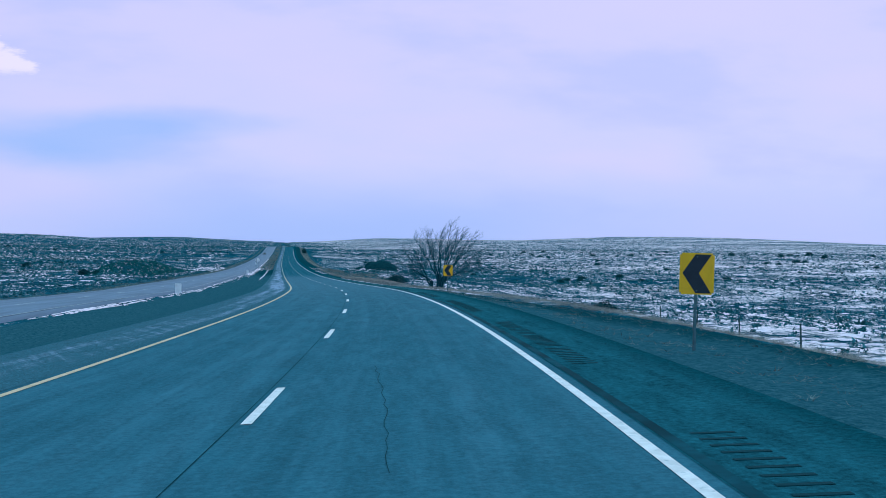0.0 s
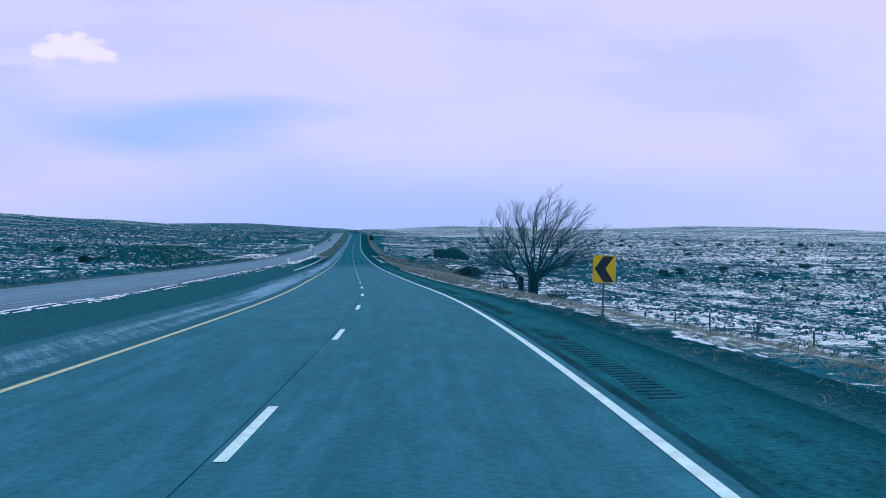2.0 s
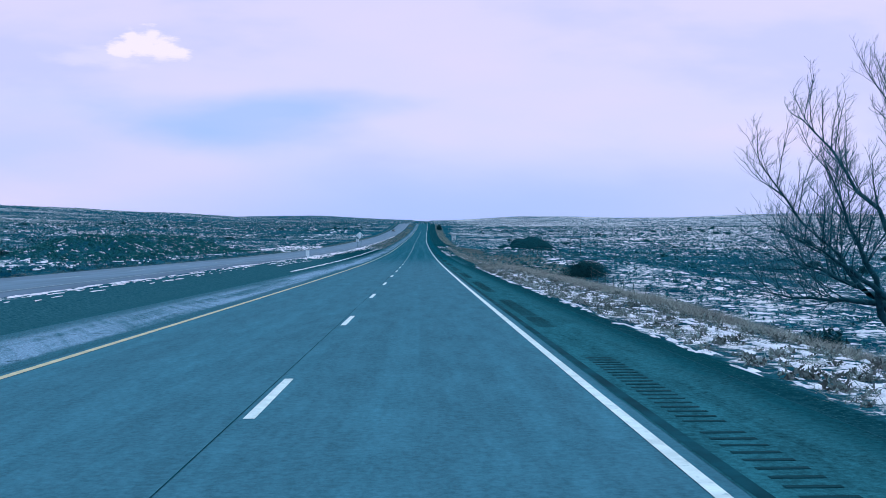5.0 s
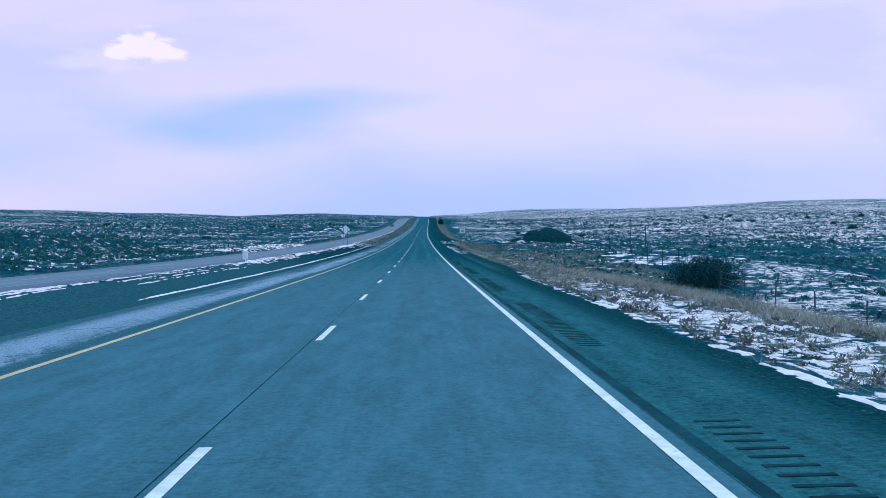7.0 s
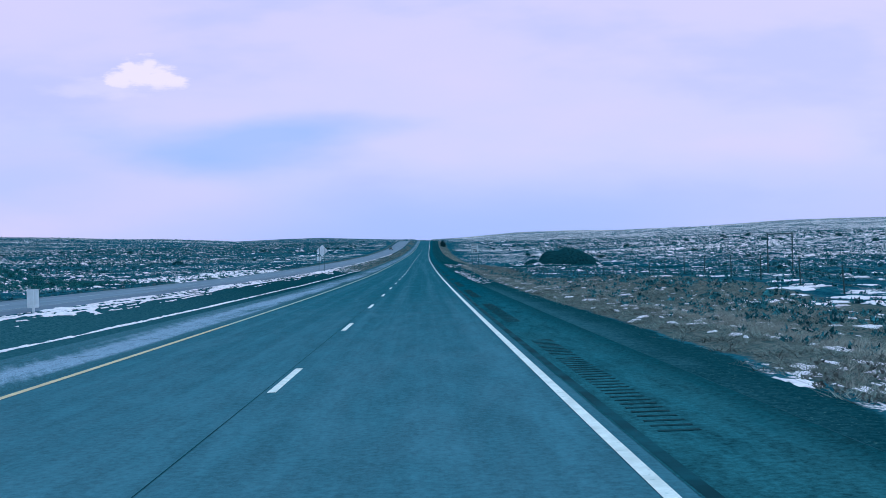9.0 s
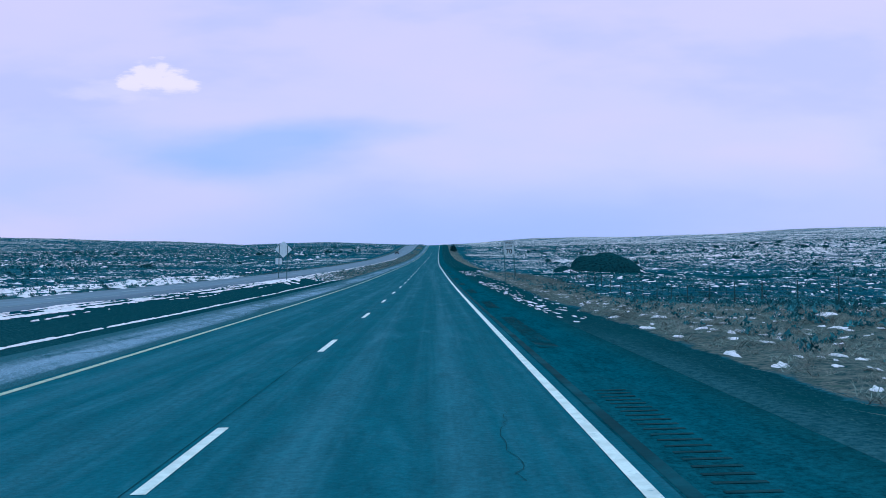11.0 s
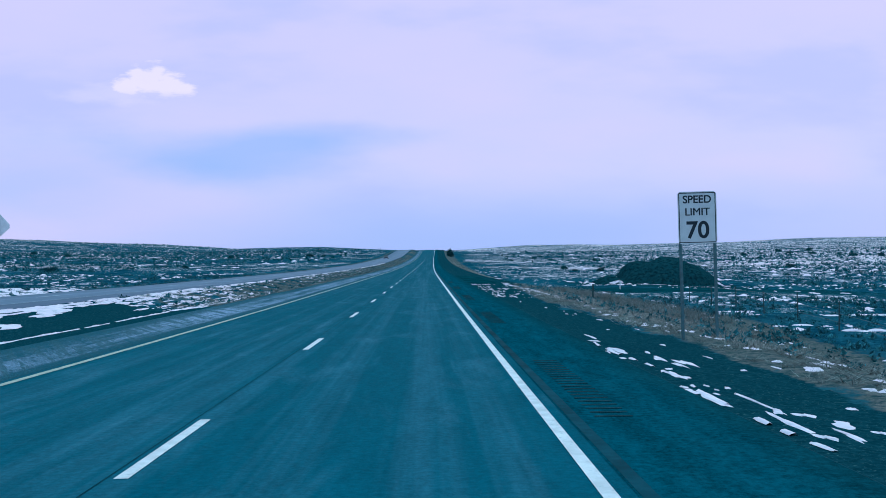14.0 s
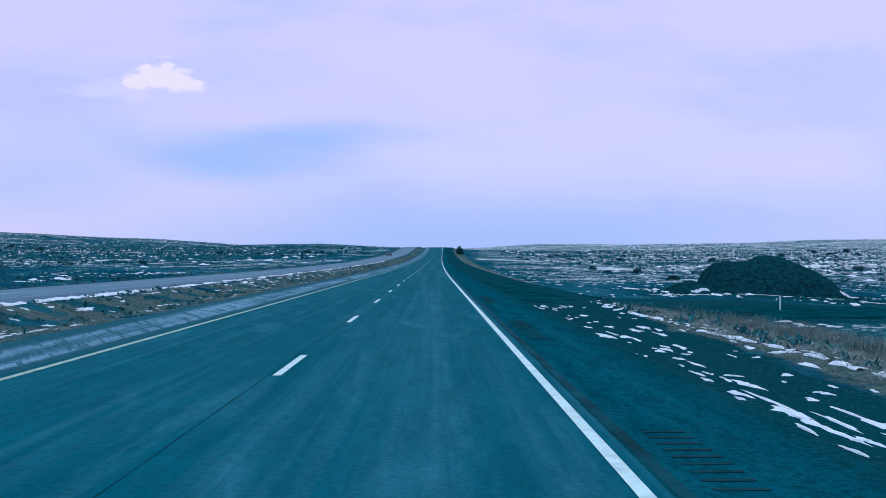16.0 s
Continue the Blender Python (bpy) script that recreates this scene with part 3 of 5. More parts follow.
# ---- ground, road ----
def build_ground():
    ss = np.concatenate([np.arange(-150, 0, 6.0), np.arange(0, 520, 1.5), 520 + np.cumsum(np.linspace(2, 14, 80)), 1170 + np.cumsum(np.linspace(20, 90, 66))])
    ss = ss[ss < 4900]
    pos = np.concatenate([np.arange(0, 6.0, 2.0), np.arange(6.0, 20, 0.5), 20 + np.cumsum(np.linspace(0.7, 5, 36)), 125 + np.cumsum(np.linspace(6, 110, 60))])
    neg = np.concatenate([np.arange(2, 6, 2.0), np.arange(6.0, 26, 0.5), 26 + np.cumsum(np.linspace(0.8, 5, 36)), 132 + np.cumsum(np.linspace(6, 110, 60))])
    ll = np.concatenate([-neg[::-1], pos])
    S, L = np.meshgrid(ss, ll, indexing="ij")
    X, Y = place(S, L)
    Z = ground_z(S, L)
    n, k = S.shape
    idx = np.arange(n * k).reshape(n, k)
    quads = np.stack([idx[:-1, :-1], idx[:-1, 1:], idx[1:, 1:], idx[1:, :-1]], -1).reshape(-1, 4)
    ob = mesh_object("ground", np.stack([X, Y, Z], -1).reshape(-1, 3).tolist(), quads.tolist(), M["ground"], smooth_shade=True)
    grassy = np.exp(-((L - verge_brow(S) - 1.6 - 1.2 * sstep(S, 200, 300)) / (1.1 + 3.2 * sstep(S, 200, 260))) ** 2) * (0.8 + 0.3 * ripple(X, Y, 30, 8))
    grassy += (0.55 + 0.45 * ripple(X, Y, 7, 35) + 0.3 * ripple(X, Y, 2.5, 36)) * sstep(S, 350, 362) * sstep(-L, 6.2, 6.9) * sstep(L, -11.4, -10.6)
    grassy += 0.55 * np.exp(-((L + 22.2) / 1.5) ** 2)
    ve = verge_edge(S) + 0.25 * ripple(X, Y, 5, 31)
    grassy += (0.9 - 0.35 * sstep(S, 262, 300) + 0.35 * sstep(S, 262, 300) * (ripple(X, Y, 5, 46) + 0.7 * ripple(X, Y, 1.8, 47))) * sstep(S, 200, 222) * (1 - sstep(S, 388, 396)) * sstep(L - ve, 0.0, 0.7) * (1 - sstep(L, 15, 19)) * (0.92 + 0.22 * ripple(X, Y, 9, 18))
    stony = sstep(L, 4.6, 5.2) * (1 - sstep(L - ve, -0.25, 0.35))
    stony = np.maximum(stony, sstep(-L, 5, 6) * (1 - sstep(-L, 10.4, 11.4)) * (1 - sstep(S, 345, 362)))
    stony = np.maximum(stony, sstep(S, 390, 396) * (1 - sstep(S, 434, 446)) * sstep(L, 6, 7) * (1 - sstep(L, 34, 62)) * (0.8 + 0.4 * ripple(X, Y, 12, 33)))
    stony = np.maximum(stony, np.exp(-(((X - 36) / 17) ** 2 + ((Y - 456) / 16) ** 4)) * 0.9)
    snowy = 0.5 + 0.20 * np.exp(-((L - ve - 1.3) / 1.1) ** 2) * sstep(S, 78, 100) * (1 - sstep(S, 212, 235))
    snowy += (0.10 - 0.09 * sstep(S, 215, 245)) * sstep(L, 12.5, 18) * (1 - sstep(S, 330, 460)) + 0.025 * sstep(-L, 22, 26) + 0.12 * sstep(L, 60, 160) * sstep(S, 120, 300) + 0.05 * sstep(L, 12, 30) * (1 - sstep(L, 60, 160)) * sstep(S, 440, 520)
    snowy -= 0.6 * np.clip(grassy, 0, 1) * (0.3 + 0.7 * sstep(S, 215, 240))
    worn = sstep(-L, 5, 6) * (1 - sstep(S, 225, 290))
    dry = (1 - sstep(L - ve, -1.3, -0.5)) * (1 - sstep(S, 258, 285) * sstep(L, 5.5, 5.9))
    worn = np.where(L > 0, dry * (1 - 0.45 * sstep(S, 225, 300)), worn)
    for nm, arr in (("grassy", grassy), ("stony", stony), ("snowy", snowy), ("worn", worn)):
        at = ob.data.attributes.new(nm, "FLOAT", "POINT")
        at.data.foreach_set("value", arr.reshape(-1).astype(np.float32))
    return tagged(ob, "sagebrush range with broken snow patches reaching the horizon", "ground", kind="structure")


ground = build_ground()
road = strip("road", -140, 1150, 2.0, (-6.36, -6.3, -3.9, -3.66, 0.0, 3.66, 3.9, 5.6, 5.66), 0.0, M["asphalt"], pave_z, skirt=0.16)
tagged(road, "grey asphalt two-lane carriageway running into a shallow valley", "road", kind="structure")
opp_road = strip("road_opposite", -140, 1150, 2.0, (OPP_L - 0.06, OPP_L, OPP_R, OPP_R + 0.06), 0.0, M["asphalt_far"], opp_z, skirt=0.2)
tagged(opp_road, "pale worn asphalt opposite carriageway beyond the median", "road", kind="structure")
strip("shoulder", -140, 1150, 2.0, (3.80, 4.7, 5.58), 0.004, M["shoulder"], pave_z, road, "dark coarse asphalt shoulder")
strip("salted_shoulder", -140, 1150, 2.0, (-6.26, -5.4, -4.6, -3.85), 0.005, M["salted"], pave_z, road, "salt-whitened asphalt shoulder")
strip("edge_line", -140, 1150, 2.0, (3.55, 3.67), 0.006, M["white_paint"], pave_z, road, "worn white edge line")
strip("edge_line", -140, 236, 2.0, (-3.73, -3.60), 0.006, M["yellow_paint"], pave_z, road, "worn yellow edge line")
strip("edge_line", 236, 1150, 2.0, (-3.73, -3.60), 0.006, M["pale_yellow_paint"], pave_z, road, "pale worn yellow edge line")
strip("joint_seal", -140, 700, 2.0, (-0.128, -0.116), 0.004, M["joint"], pave_z, road, "dark sealed joint along the lane line")
strip("edge_line", -140, 1150, 2.0, (-12.1, -11.99), 0.006, M["old_paint"], opp_z, opp_road, "white edge line")
strip("edge_line", -140, 1150, 2.0, (-19.2, -19.09), 0.006, M["old_paint"], opp_z, opp_road, "white edge line")


# ---- road furniture in the pavement ----
def slab_mesh(name, w, l, h, mat):
    """A low slab with bevelled upper edges, its base at zero."""
    c = min(w, l) * 0.12
    v = [(x, y, 0) for x, y in ((-w / 2, -l / 2), (w / 2, -l / 2), (w / 2, l / 2), (-w / 2, l / 2))]
    v += [(x, y, h) for x, y in ((-w / 2 + c, -l / 2 + c), (w / 2 - c, -l / 2 + c), (w / 2 - c, l / 2 - c), (-w / 2 + c, l / 2 - c))]
    f = [(4, 5, 6, 7), (0, 1, 5, 4), (1, 2, 6, 5), (2, 3, 7, 6), (3, 0, 4, 7)]
    me = bpy.data.meshes.new(name)
    me.from_pydata(v, [], f)
    me.materials.append(mat)
    return me


def on_road(s, lat, zfun, lift):
    """Pose of a flat piece lying on the pavement."""
    a, b = place(np.array([s, s + 1.0]), np.array([lat, lat]))
    z = zfun(np.array([s, s + 1.0]), np.array([lat, lat]))
    fwd = Vector((a[1] - a[0], b[1] - b[0], z[1] - z[0])).normalized()
    th = heading(s)
    right = Vector((math.cos(th), math.sin(th), float(bank(s)) if zfun is pave_z else 0.0)).normalized()
    up = right.cross(fwd).normalized()
    m = Matrix((right, fwd, up)).transposed().to_4x4()
    m.translation = Vector((a[0], b[0], z[0] + lift))
    return m


old_dash_me = slab_mesh("lane_dash", 0.115, 3.05, 0.005, M["old_paint"])
dash_me = slab_mesh("lane_dash", 0.115, 3.05, 0.005, M["white_paint"])
for k in range(-6, 62):
    ob = new("lane_dash", dash_me)
    ob.parent = road
    ob.matrix_world = on_road(k * 12.192 + 1.52, 0.0, pave_z, 0.005)
for k in range(0, 48):
    ob = new("lane_dash", old_dash_me)
    ob.parent = opp_road
    ob.matrix_world = on_road(k * 12.192 + 5.0, -15.6, opp_z, 0.005)

strip("rumble_band", -20, 560, 2.0, (3.82, 3.94), 0.007, M["joint"], pave_z, road, "darker milled band beside the edge line")
# grooves are thin raised slabs, their recess shade put into the dark colour
groove_me = slab_mesh("rumble_groove", 0.40, 0.08, 0.003, M["groove"])
rnd = random.Random(5)
rest_v, rest_f = [], []
count = 0
for seg in range(22):
    sg = 24.0 + seg * 17.4
    for k in range(38 if seg < 15 else 22):
        if rnd.random() < 0.03:
            continue
        m = on_road(sg + k * 0.30, 4.30, pave_z, 0.008)
        if count < 300:
            ob = new("rumble_groove", groove_me)
            ob.parent = road
            ob.matrix_world = m
            count += 1
        else:
            o = len(rest_v)
            rest_v += [m @ v.co for v in groove_me.vertices]
            rest_f += [tuple(o + i for i in p.vertices) for p in groove_me.polygons]
tagged(mesh_object("rumble_strip", rest_v, rest_f, M["groove"], road), kind="stuff")

# sealed cracks wandering across the lanes
def crack(s0, lat0, ds, dl, seed, width=0.025):
    r = random.Random(seed)
    n = 22
    pts = []
    wl = ws = 0.0
    for i in range(n + 1):
        u = i / n
        wl, ws = wl * 0.8 + r.uniform(-0.05, 0.05), ws * 0.8 + r.uniform(-0.06, 0.06)
        pts.append((s0 + ds * u + ws, lat0 + dl * u + wl))
    v, f = [], []
    for s_, l_ in pts:
        for side in (-1, 1):
            if abs(ds) > abs(dl):
                ss_, ll_ = s_, l_ + side * width * r.uniform(0.6, 1.2)
            else:
                ss_, ll_ = s_ + side * width * r.uniform(0.6, 1.2), l_
            x, y = place(np.array([ss_]), np.array([ll_]))
            v.append((float(x[0]), float(y[0]), float(pave_z(np.array([ss_]), np.array([ll_]))[0]) + 0.006))
    for i in range(n):
        f.append((2 * i, 2 * i + 1, 2 * i + 3, 2 * i + 2))
    mesh_object("sealed_crack", v, f, M["seal_soft"], road)


rc = random.Random(9)
for k in range(12):
    s0 = 34 + k * 28 + rc.uniform(-2, 2)
    if rc.random() < 0.55:
        crack(s0, rc.uniform(1.2, 3.0), rc.uniform(3, 9), rc.uniform(-0.3, 0.3), k, 0.004)
    else:
        crack(s0, rc.uniform(-3.4, 0.5), rc.uniform(-0.3, 0.3), rc.uniform(1.2, 3.0), k, 0.004)
# dark diagonal joints on the salted shoulder
for k in range(52):
    crack(46 + k * 5.4 + rc.uniform(-1.6, 1.6), -5.9 + rc.uniform(0.0, 0.4), rc.uniform(1.0, 2.2), rc.uniform(1.2, 2.0), 200 + k, 0.035)


# ---- signs ----
def plate(w, h, t, corner):
    """Rounded plate in the xz plane, thickness along y."""
    bm = bmesh.new()
    box(bm, w, t, h)
    es = [e for e in bm.edges if abs((e.verts[0].co - e.verts[1].co).normalized().y) > 0.9]
    bmesh.ops.bevel(bm, geom=es, offset=corner, segments=4, affect="EDGES")
    return bm


def flat_poly(pts, y, t):
    bm = bmesh.new()
    a = [bm.verts.new((x, y, z)) for x, z in pts]
    f = bm.faces.new(a)
    r = bmesh.ops.extrude_face_region(bm, geom=[f])
    for v in r["geom"]:
        if isinstance(v, bmesh.types.BMVert):
            v.co.y -= t
    bmesh.ops.recalc_face_normals(bm, faces=bm.faces[:])
    return bm


def moved(bm, x, y, z):
    bmesh.ops.translate(bm, verts=bm.verts[:], vec=(x, y, z))
    return bm


def u_post(h, w=0.042):
    """Galvanised channel post, open towards +y."""
    bm = bmesh.new()
    box(bm, w, 0.006, h, Matrix.Translation((0, 0, h / 2)))
    for sx in (-1, 1):
        box(bm, 0.006, 0.03, h, Matrix.Translation((sx * w / 2, 0.013, h / 2)))
        box(bm, 0.016, 0.006, h, Matrix.Translation((sx * (w / 2 + 0.008), 0.028, h / 2)))
    return bm


def bolt(x, y, z, r=0.012):
    bm = bmesh.new()
    bmesh.ops.create_cone(bm, cap_ends=True, segments=6, radius1=r, radius2=r * 0.8, depth=0.012, matrix=Matrix.Translation((x, y, z)) @ Matrix.Rotation(radians(90), 4, "X"))
    return bm


def chevron_sign(s, lat, bottom, label, lean=0.0, size=1.0):
    e = thing("chevron_sign", spot(s, lat, -0.03), heading(s))
    e.matrix_world = e.matrix_world @ Matrix.Rotation(lean, 4, "Y")
    w, h = 0.64 * size, 0.76 * size
    zc = bottom + h / 2 + 0.03
    part("post", u_post(bottom + h - 0.05, 0.028), M["steel"], e, "thin galvanised post")
    p = part("panel", moved(plate(w, h, 0.004, 0.035), 0, -0.012, zc), M["yellow_sign"], e, "yellow reflective panel")
    pts = [(-0.27, 0.01), (-0.035, 0.355), (0.265, 0.355), (0.035, 0.01), (0.27, -0.355), (-0.02, -0.355)]
    part("chevron", moved(flat_poly([(x * size, z * size) for x, z in pts], 0, 0.002), 0, -0.0145, zc), M["black_sign"], p, "black chevron pointing left")
    part("bolt", bolt(0, -0.02, zc + 0.31 * size), M["steel"], p)
    part("bolt", bolt(0, -0.02, zc - 0.31 * size), M["steel"], p)
    return tagged(e, label, "road sign", "curve chevrons")


chevron_sign(44.8, 6.95, 1.03, "yellow chevron sign with black arrow on a bare gravel verge", radians(1.2))
chevron_sign(91.1, 6.46, 1.00, "yellow chevron sign with black arrow beside snowy verge", radians(0.6), 0.92)


def lettering(text, size, mat, parent, x, y, z, name):
    cu = bpy.data.curves.new(name, "FONT")
    cu.body, cu.size, cu.extrude, cu.align_x, cu.align_y = text, size, 0.0012, "CENTER", "CENTER"
    cu.offset = 0.0 if "M" in text else size * 0.022
    tmp = bpy.data.objects.new(name, cu)
    scene.collection.objects.link(tmp)
    bpy.context.view_layer.update()
    me = bpy.data.meshes.new_from_object(tmp.evaluated_get(bpy.context.evaluated_depsgraph_get()))
    bpy.data.objects.remove(tmp)
    me.transform(Matrix.Translation((x, y, z)) @ Matrix.Rotation(radians(90), 4, "X"))
    me.materials.clear()
    me.materials.append(mat)
    ob = new(name, me)
    ob.parent = parent
    return ob


def speed_sign(s, lat, bottom):
    e = thing("speed_limit_sign", spot(s, lat, -0.03), heading(s))
    e.matrix_world = e.matrix_world @ Matrix.Rotation(radians(-1.2), 4, "Y")
    w, h = 0.86, 1.15
    zc = bottom + h / 2
    for sx in (-0.38, 0.38):
        part("post", moved(u_post(bottom + h - 0.06), sx, 0.008, ground_at(s, lat + sx) - ground_at(s, lat)), M["steel"], e, "galvanised channel post")
    p = part("panel", moved(plate(w, h, 0.004, 0.04), 0, -0.004, zc), M["white_sign"], e, "white reflective panel")
    # black border as four bars
    for x, z, bw, bh in ((0, h / 2 - 0.03, w - 0.06, 0.018), (0, -h / 2 + 0.03, w - 0.06, 0.018), (w / 2 - 0.03, 0, 0.018, h - 0.06), (-w / 2 + 0.03, 0, 0.018, h - 0.06)):
        bm = bmesh.new()
        box(bm, bw, 0.002, bh, Matrix.Translation((x, -0.0075 - (0.0008 if bw > bh else 0.0), zc + z)))
        part("border", bm, M["black_sign"], p)
    lettering("SPEED", 0.235, M["black_sign"], p, 0, -0.0085, zc + 0.395, "lettering")
    lettering("LIMIT", 0.235, M["black_sign"], p, -0.004, -0.0085, zc + 0.12, "lettering")
    lettering("LIMIT", 0.235, M["black_sign"], p, 0.004, -0.0095, zc + 0.122, "lettering")
    lettering("70", 0.52, M["black_sign"], p, 0, -0.0085, zc - 0.29, "lettering")
    return tagged(e, "white speed limit sign on two posts in roadside grass", "road sign")


speed_sign(331.8, 8.40, 2.12)


def diamond_sign(s, lat, top):
    e = thing("warning_sign", spot(s, lat, -0.03), heading(s))
    e.matrix_world = e.matrix_world @ Matrix.Rotation(radians(2.6), 4, "Y")
    side = 1.07
    half = side / math.sqrt(2)
    zc = top - half
    for sx in (-0.36, 0.36):
        bm = u_post(zc + 0.36)
        bmesh.ops.rotate(bm, verts=bm.verts[:], cent=(0, 0, 0), matrix=Matrix.Rotation(math.pi, 3, "Z"))
        part("post", moved(bm, sx, -0.02, 0), M["steel"], e, "dark steel post")
    bm = plate(side, side, 0.004, 0.05)
    bmesh.ops.rotate(bm, verts=bm.verts[:], cent=(0, 0, 0), matrix=Matrix.Rotation(radians(45), 3, "Y"))
    part("panel", moved(bm, 0, 0.0, zc), M["sign_back"], e, "bare aluminium back of a diamond panel")
    part("plaque", moved(plate(0.56, 0.56, 0.004, 0.03), -0.40, 0.006, zc - 1.05), M["sign_back"], e, "small square plaque seen from behind")
    for sx in (-0.36, 0.36):
        for dz in (-0.25, 0.25):
            part("bolt", bolt(sx, -0.026, zc + dz), M["steel"], e)
    return tagged(e, "back of a diamond warning sign on two posts in the median", "road sign")


diamond_sign(340.7, -11.1, 3.45)


def marker_post(s, lat):
    e = thing("marker_post", spot(s, lat, -0.03), heading(s))
    part("post", u_post(0.80, 0.05), M["sign_back"], e, "short pale steel post")
    part("panel", moved(plate(0.40, 0.62, 0.004, 0.02), 0, 0.012, 0.52), M["sign_back"], e, "pale back of a narrow marker panel")
    return tagged(e, "pale object marker panel on a short median post", "marker", "median markers")


marker_post(94.4, -10.6)
marker_post(240.8, -11.0)


# ---- plants ----
def leaf_cloud(n, rx, ry, rz, size, seed, base=0.0, hollow=0.55, lumps=7, flat=0.0):
    """Many small leaf triangles in a lumpy, uneven crown."""
    a = np.random.RandomState(seed)
    c = a.normal(size=(lumps, 3))
    c /= np.linalg.norm(c, axis=1)[:, None]
    c *= np.array([rx, ry, rz]) * 0.55
    c[:, 2] = np.abs(c[:, 2])
    k = a.randint(0, lumps, n)
    d = a.normal(size=(n, 3))
    d /= np.linalg.norm(d, axis=1)[:, None]
    r = hollow + (1 - hollow) * a.rand(n)
    rr = (0.40 + 0.30 * a.rand(lumps))[k] * r
    p = c[k] + d * rr[:, None] * np.array([rx, ry, rz])
    p[:, 2] = np.abs(p[:, 2]) * (1 - flat) + base
    u = a.normal(size=(n, 3))
    u /= np.linalg.norm(u, axis=1)[:, None]
    u[:, 2] = np.abs(u[:, 2]) + 0.2
    w = np.cross(u, a.normal(size=(n, 3)))
    w /= np.linalg.norm(w, axis=1)[:, None]
    sz = size * (0.6 + 0.8 * a.rand(n))[:, None]
    v = np.stack([p - w * sz * 0.5, p + w * sz * 0.5, p + u * sz * 1.3], 1).reshape(-1, 3)
    return v, np.arange(3 * n).reshape(-1, 3)


def fast_mesh(name, v, f, mat):
    me = bpy.data.meshes.new(name)
    v, f = np.asarray(v, np.float32), np.asarray(f, np.int32)
    me.vertices.add(len(v))
    me.vertices.foreach_set("co", v.reshape(-1))
    k = f.shape[1]
    me.loops.add(f.size)
    me.loops.foreach_set("vertex_index", f.reshape(-1))
    me.polygons.add(len(f))
    me.polygons.foreach_set("loop_start", np.arange(len(f), dtype=np.int32) * k)
    me.update(calc_edges=True)
    me.materials.append(mat)
    return me


class Limbs:
    """Gathers tapered tubes into one mesh."""

    def __init__(self, sides=5):
        self.v, self.f, self.sides = [], [], sides

    def path(self, pts, r0, r1):
        n, k = len(pts), self.sides
        start = len(self.v)
        for i, p in enumerate(pts):
            d = (pts[min(i + 1, n - 1)] - pts[max(i - 1, 0)]).normalized()
            a = d.orthogonal().normalized()
            b = d.cross(a)
            r = r0 + (r1 - r0) * i / (n - 1)
            for j in range(k):
                t = 6.2832 * j / k
                self.v.append(p + (a * math.cos(t) + b * math.sin(t)) * r)
        for i in range(n - 1):
            for j in range(k):
                self.f.append((start + i * k + j, start + i * k + (j + 1) % k, start + (i + 1) * k + (j + 1) % k, start + (i + 1) * k + j))


def bare_tree(name, loc, height, seed, label, stems=4, fine=1.0, wind=0.28):
    r = random.Random(seed)
    e = thing(name, loc)
    wood, twigs = Limbs(7), Limbs(3)
    limbs = wood
    wind_v = Vector((1.0, 0.1, 0.12))

    def grow(p, d, length, rad, depth):
        n = 5 if depth < 2 else 4
        pts = [p.copy()]
        for i in range(n):
            d = (d + Vector((r.uniform(-1, 1), r.uniform(-1, 1), r.uniform(-0.6, 1))) * (0.10 + 0.03 * depth) + Vector((0, 0, 0.07 if depth == 0 else 0.035)) + wind_v * wind * 0.17 * depth).normalized()
            p = p + d * length / n
            pts.append(p.copy())
        tip = rad * (0.55 if depth < 3 else 0.35)
        (wood if depth == 0 else limbs if depth < 3 else twigs).path(pts, rad, max(tip, 0.003))
        if depth >= 5 or length < 0.25:
            return
        kids = (4, 5, 5, 5, 5)[depth]
        kids = max(2, int(kids * fine + 0.5))
        for k in range(kids):
            u = 0.28 + 0.72 * (k + r.random()) / kids
            i = min(int(u * n), n - 1)
            q = pts[i].lerp(pts[i + 1], u * n - i)
            dd = (pts[i + 1] - pts[i]).normalized()
            ax = dd.orthogonal().normalized()
            ax = Matrix.Rotation(r.uniform(0, 6.283), 3, dd) @ ax
            nd = (dd * 0.72 + ax * r.uniform(0.55, 1.15)).normalized()
            nd.z = nd.z * 0.85 + 0.10
            grow(q, nd.normalized(), length * r.uniform(0.42, 0.66) * (1.12 - 0.35 * u), max(rad * (1 - 0.5 * u) * 0.5, 0.0042), depth + 1)
        grow(pts[-1], d, length * r.uniform(0.5, 0.7), tip, depth + 1)

    leans = ((-0.85, 0.15, 0.98), (-0.42, -0.25, 0.98), (-0.14, 0.22, 1.02), (0.14, -0.12, 1.04), (0.46, 0.20, 1.04), (0.86, -0.10, 1.06), (1.25, 0.1, 0.80), (-1.15, -0.1, 0.62), (0.62, -0.3, 0.96))
    for k in range(stems):
        lx, ly, ln = leans[k % len(leans)]
        st = Vector((lx * 0.22 + 0.1, ly * 0.5, -0.15)) * (height / 9.6)
        grow(st, Vector((lx, ly, 1.0)).normalized(), height * 0.43 * ln, 0.0175 * height * r.uniform(0.75, 1.2), 0)
    mesh_object("trunk", wood.v, wood.f, M["bark"], e, "several dark leaning stems", True)
    mesh_object("crown", twigs.v, twigs.f, M["twig"], e, "fine leafless twigs bent by wind")
    return tagged(e, label, "tree")


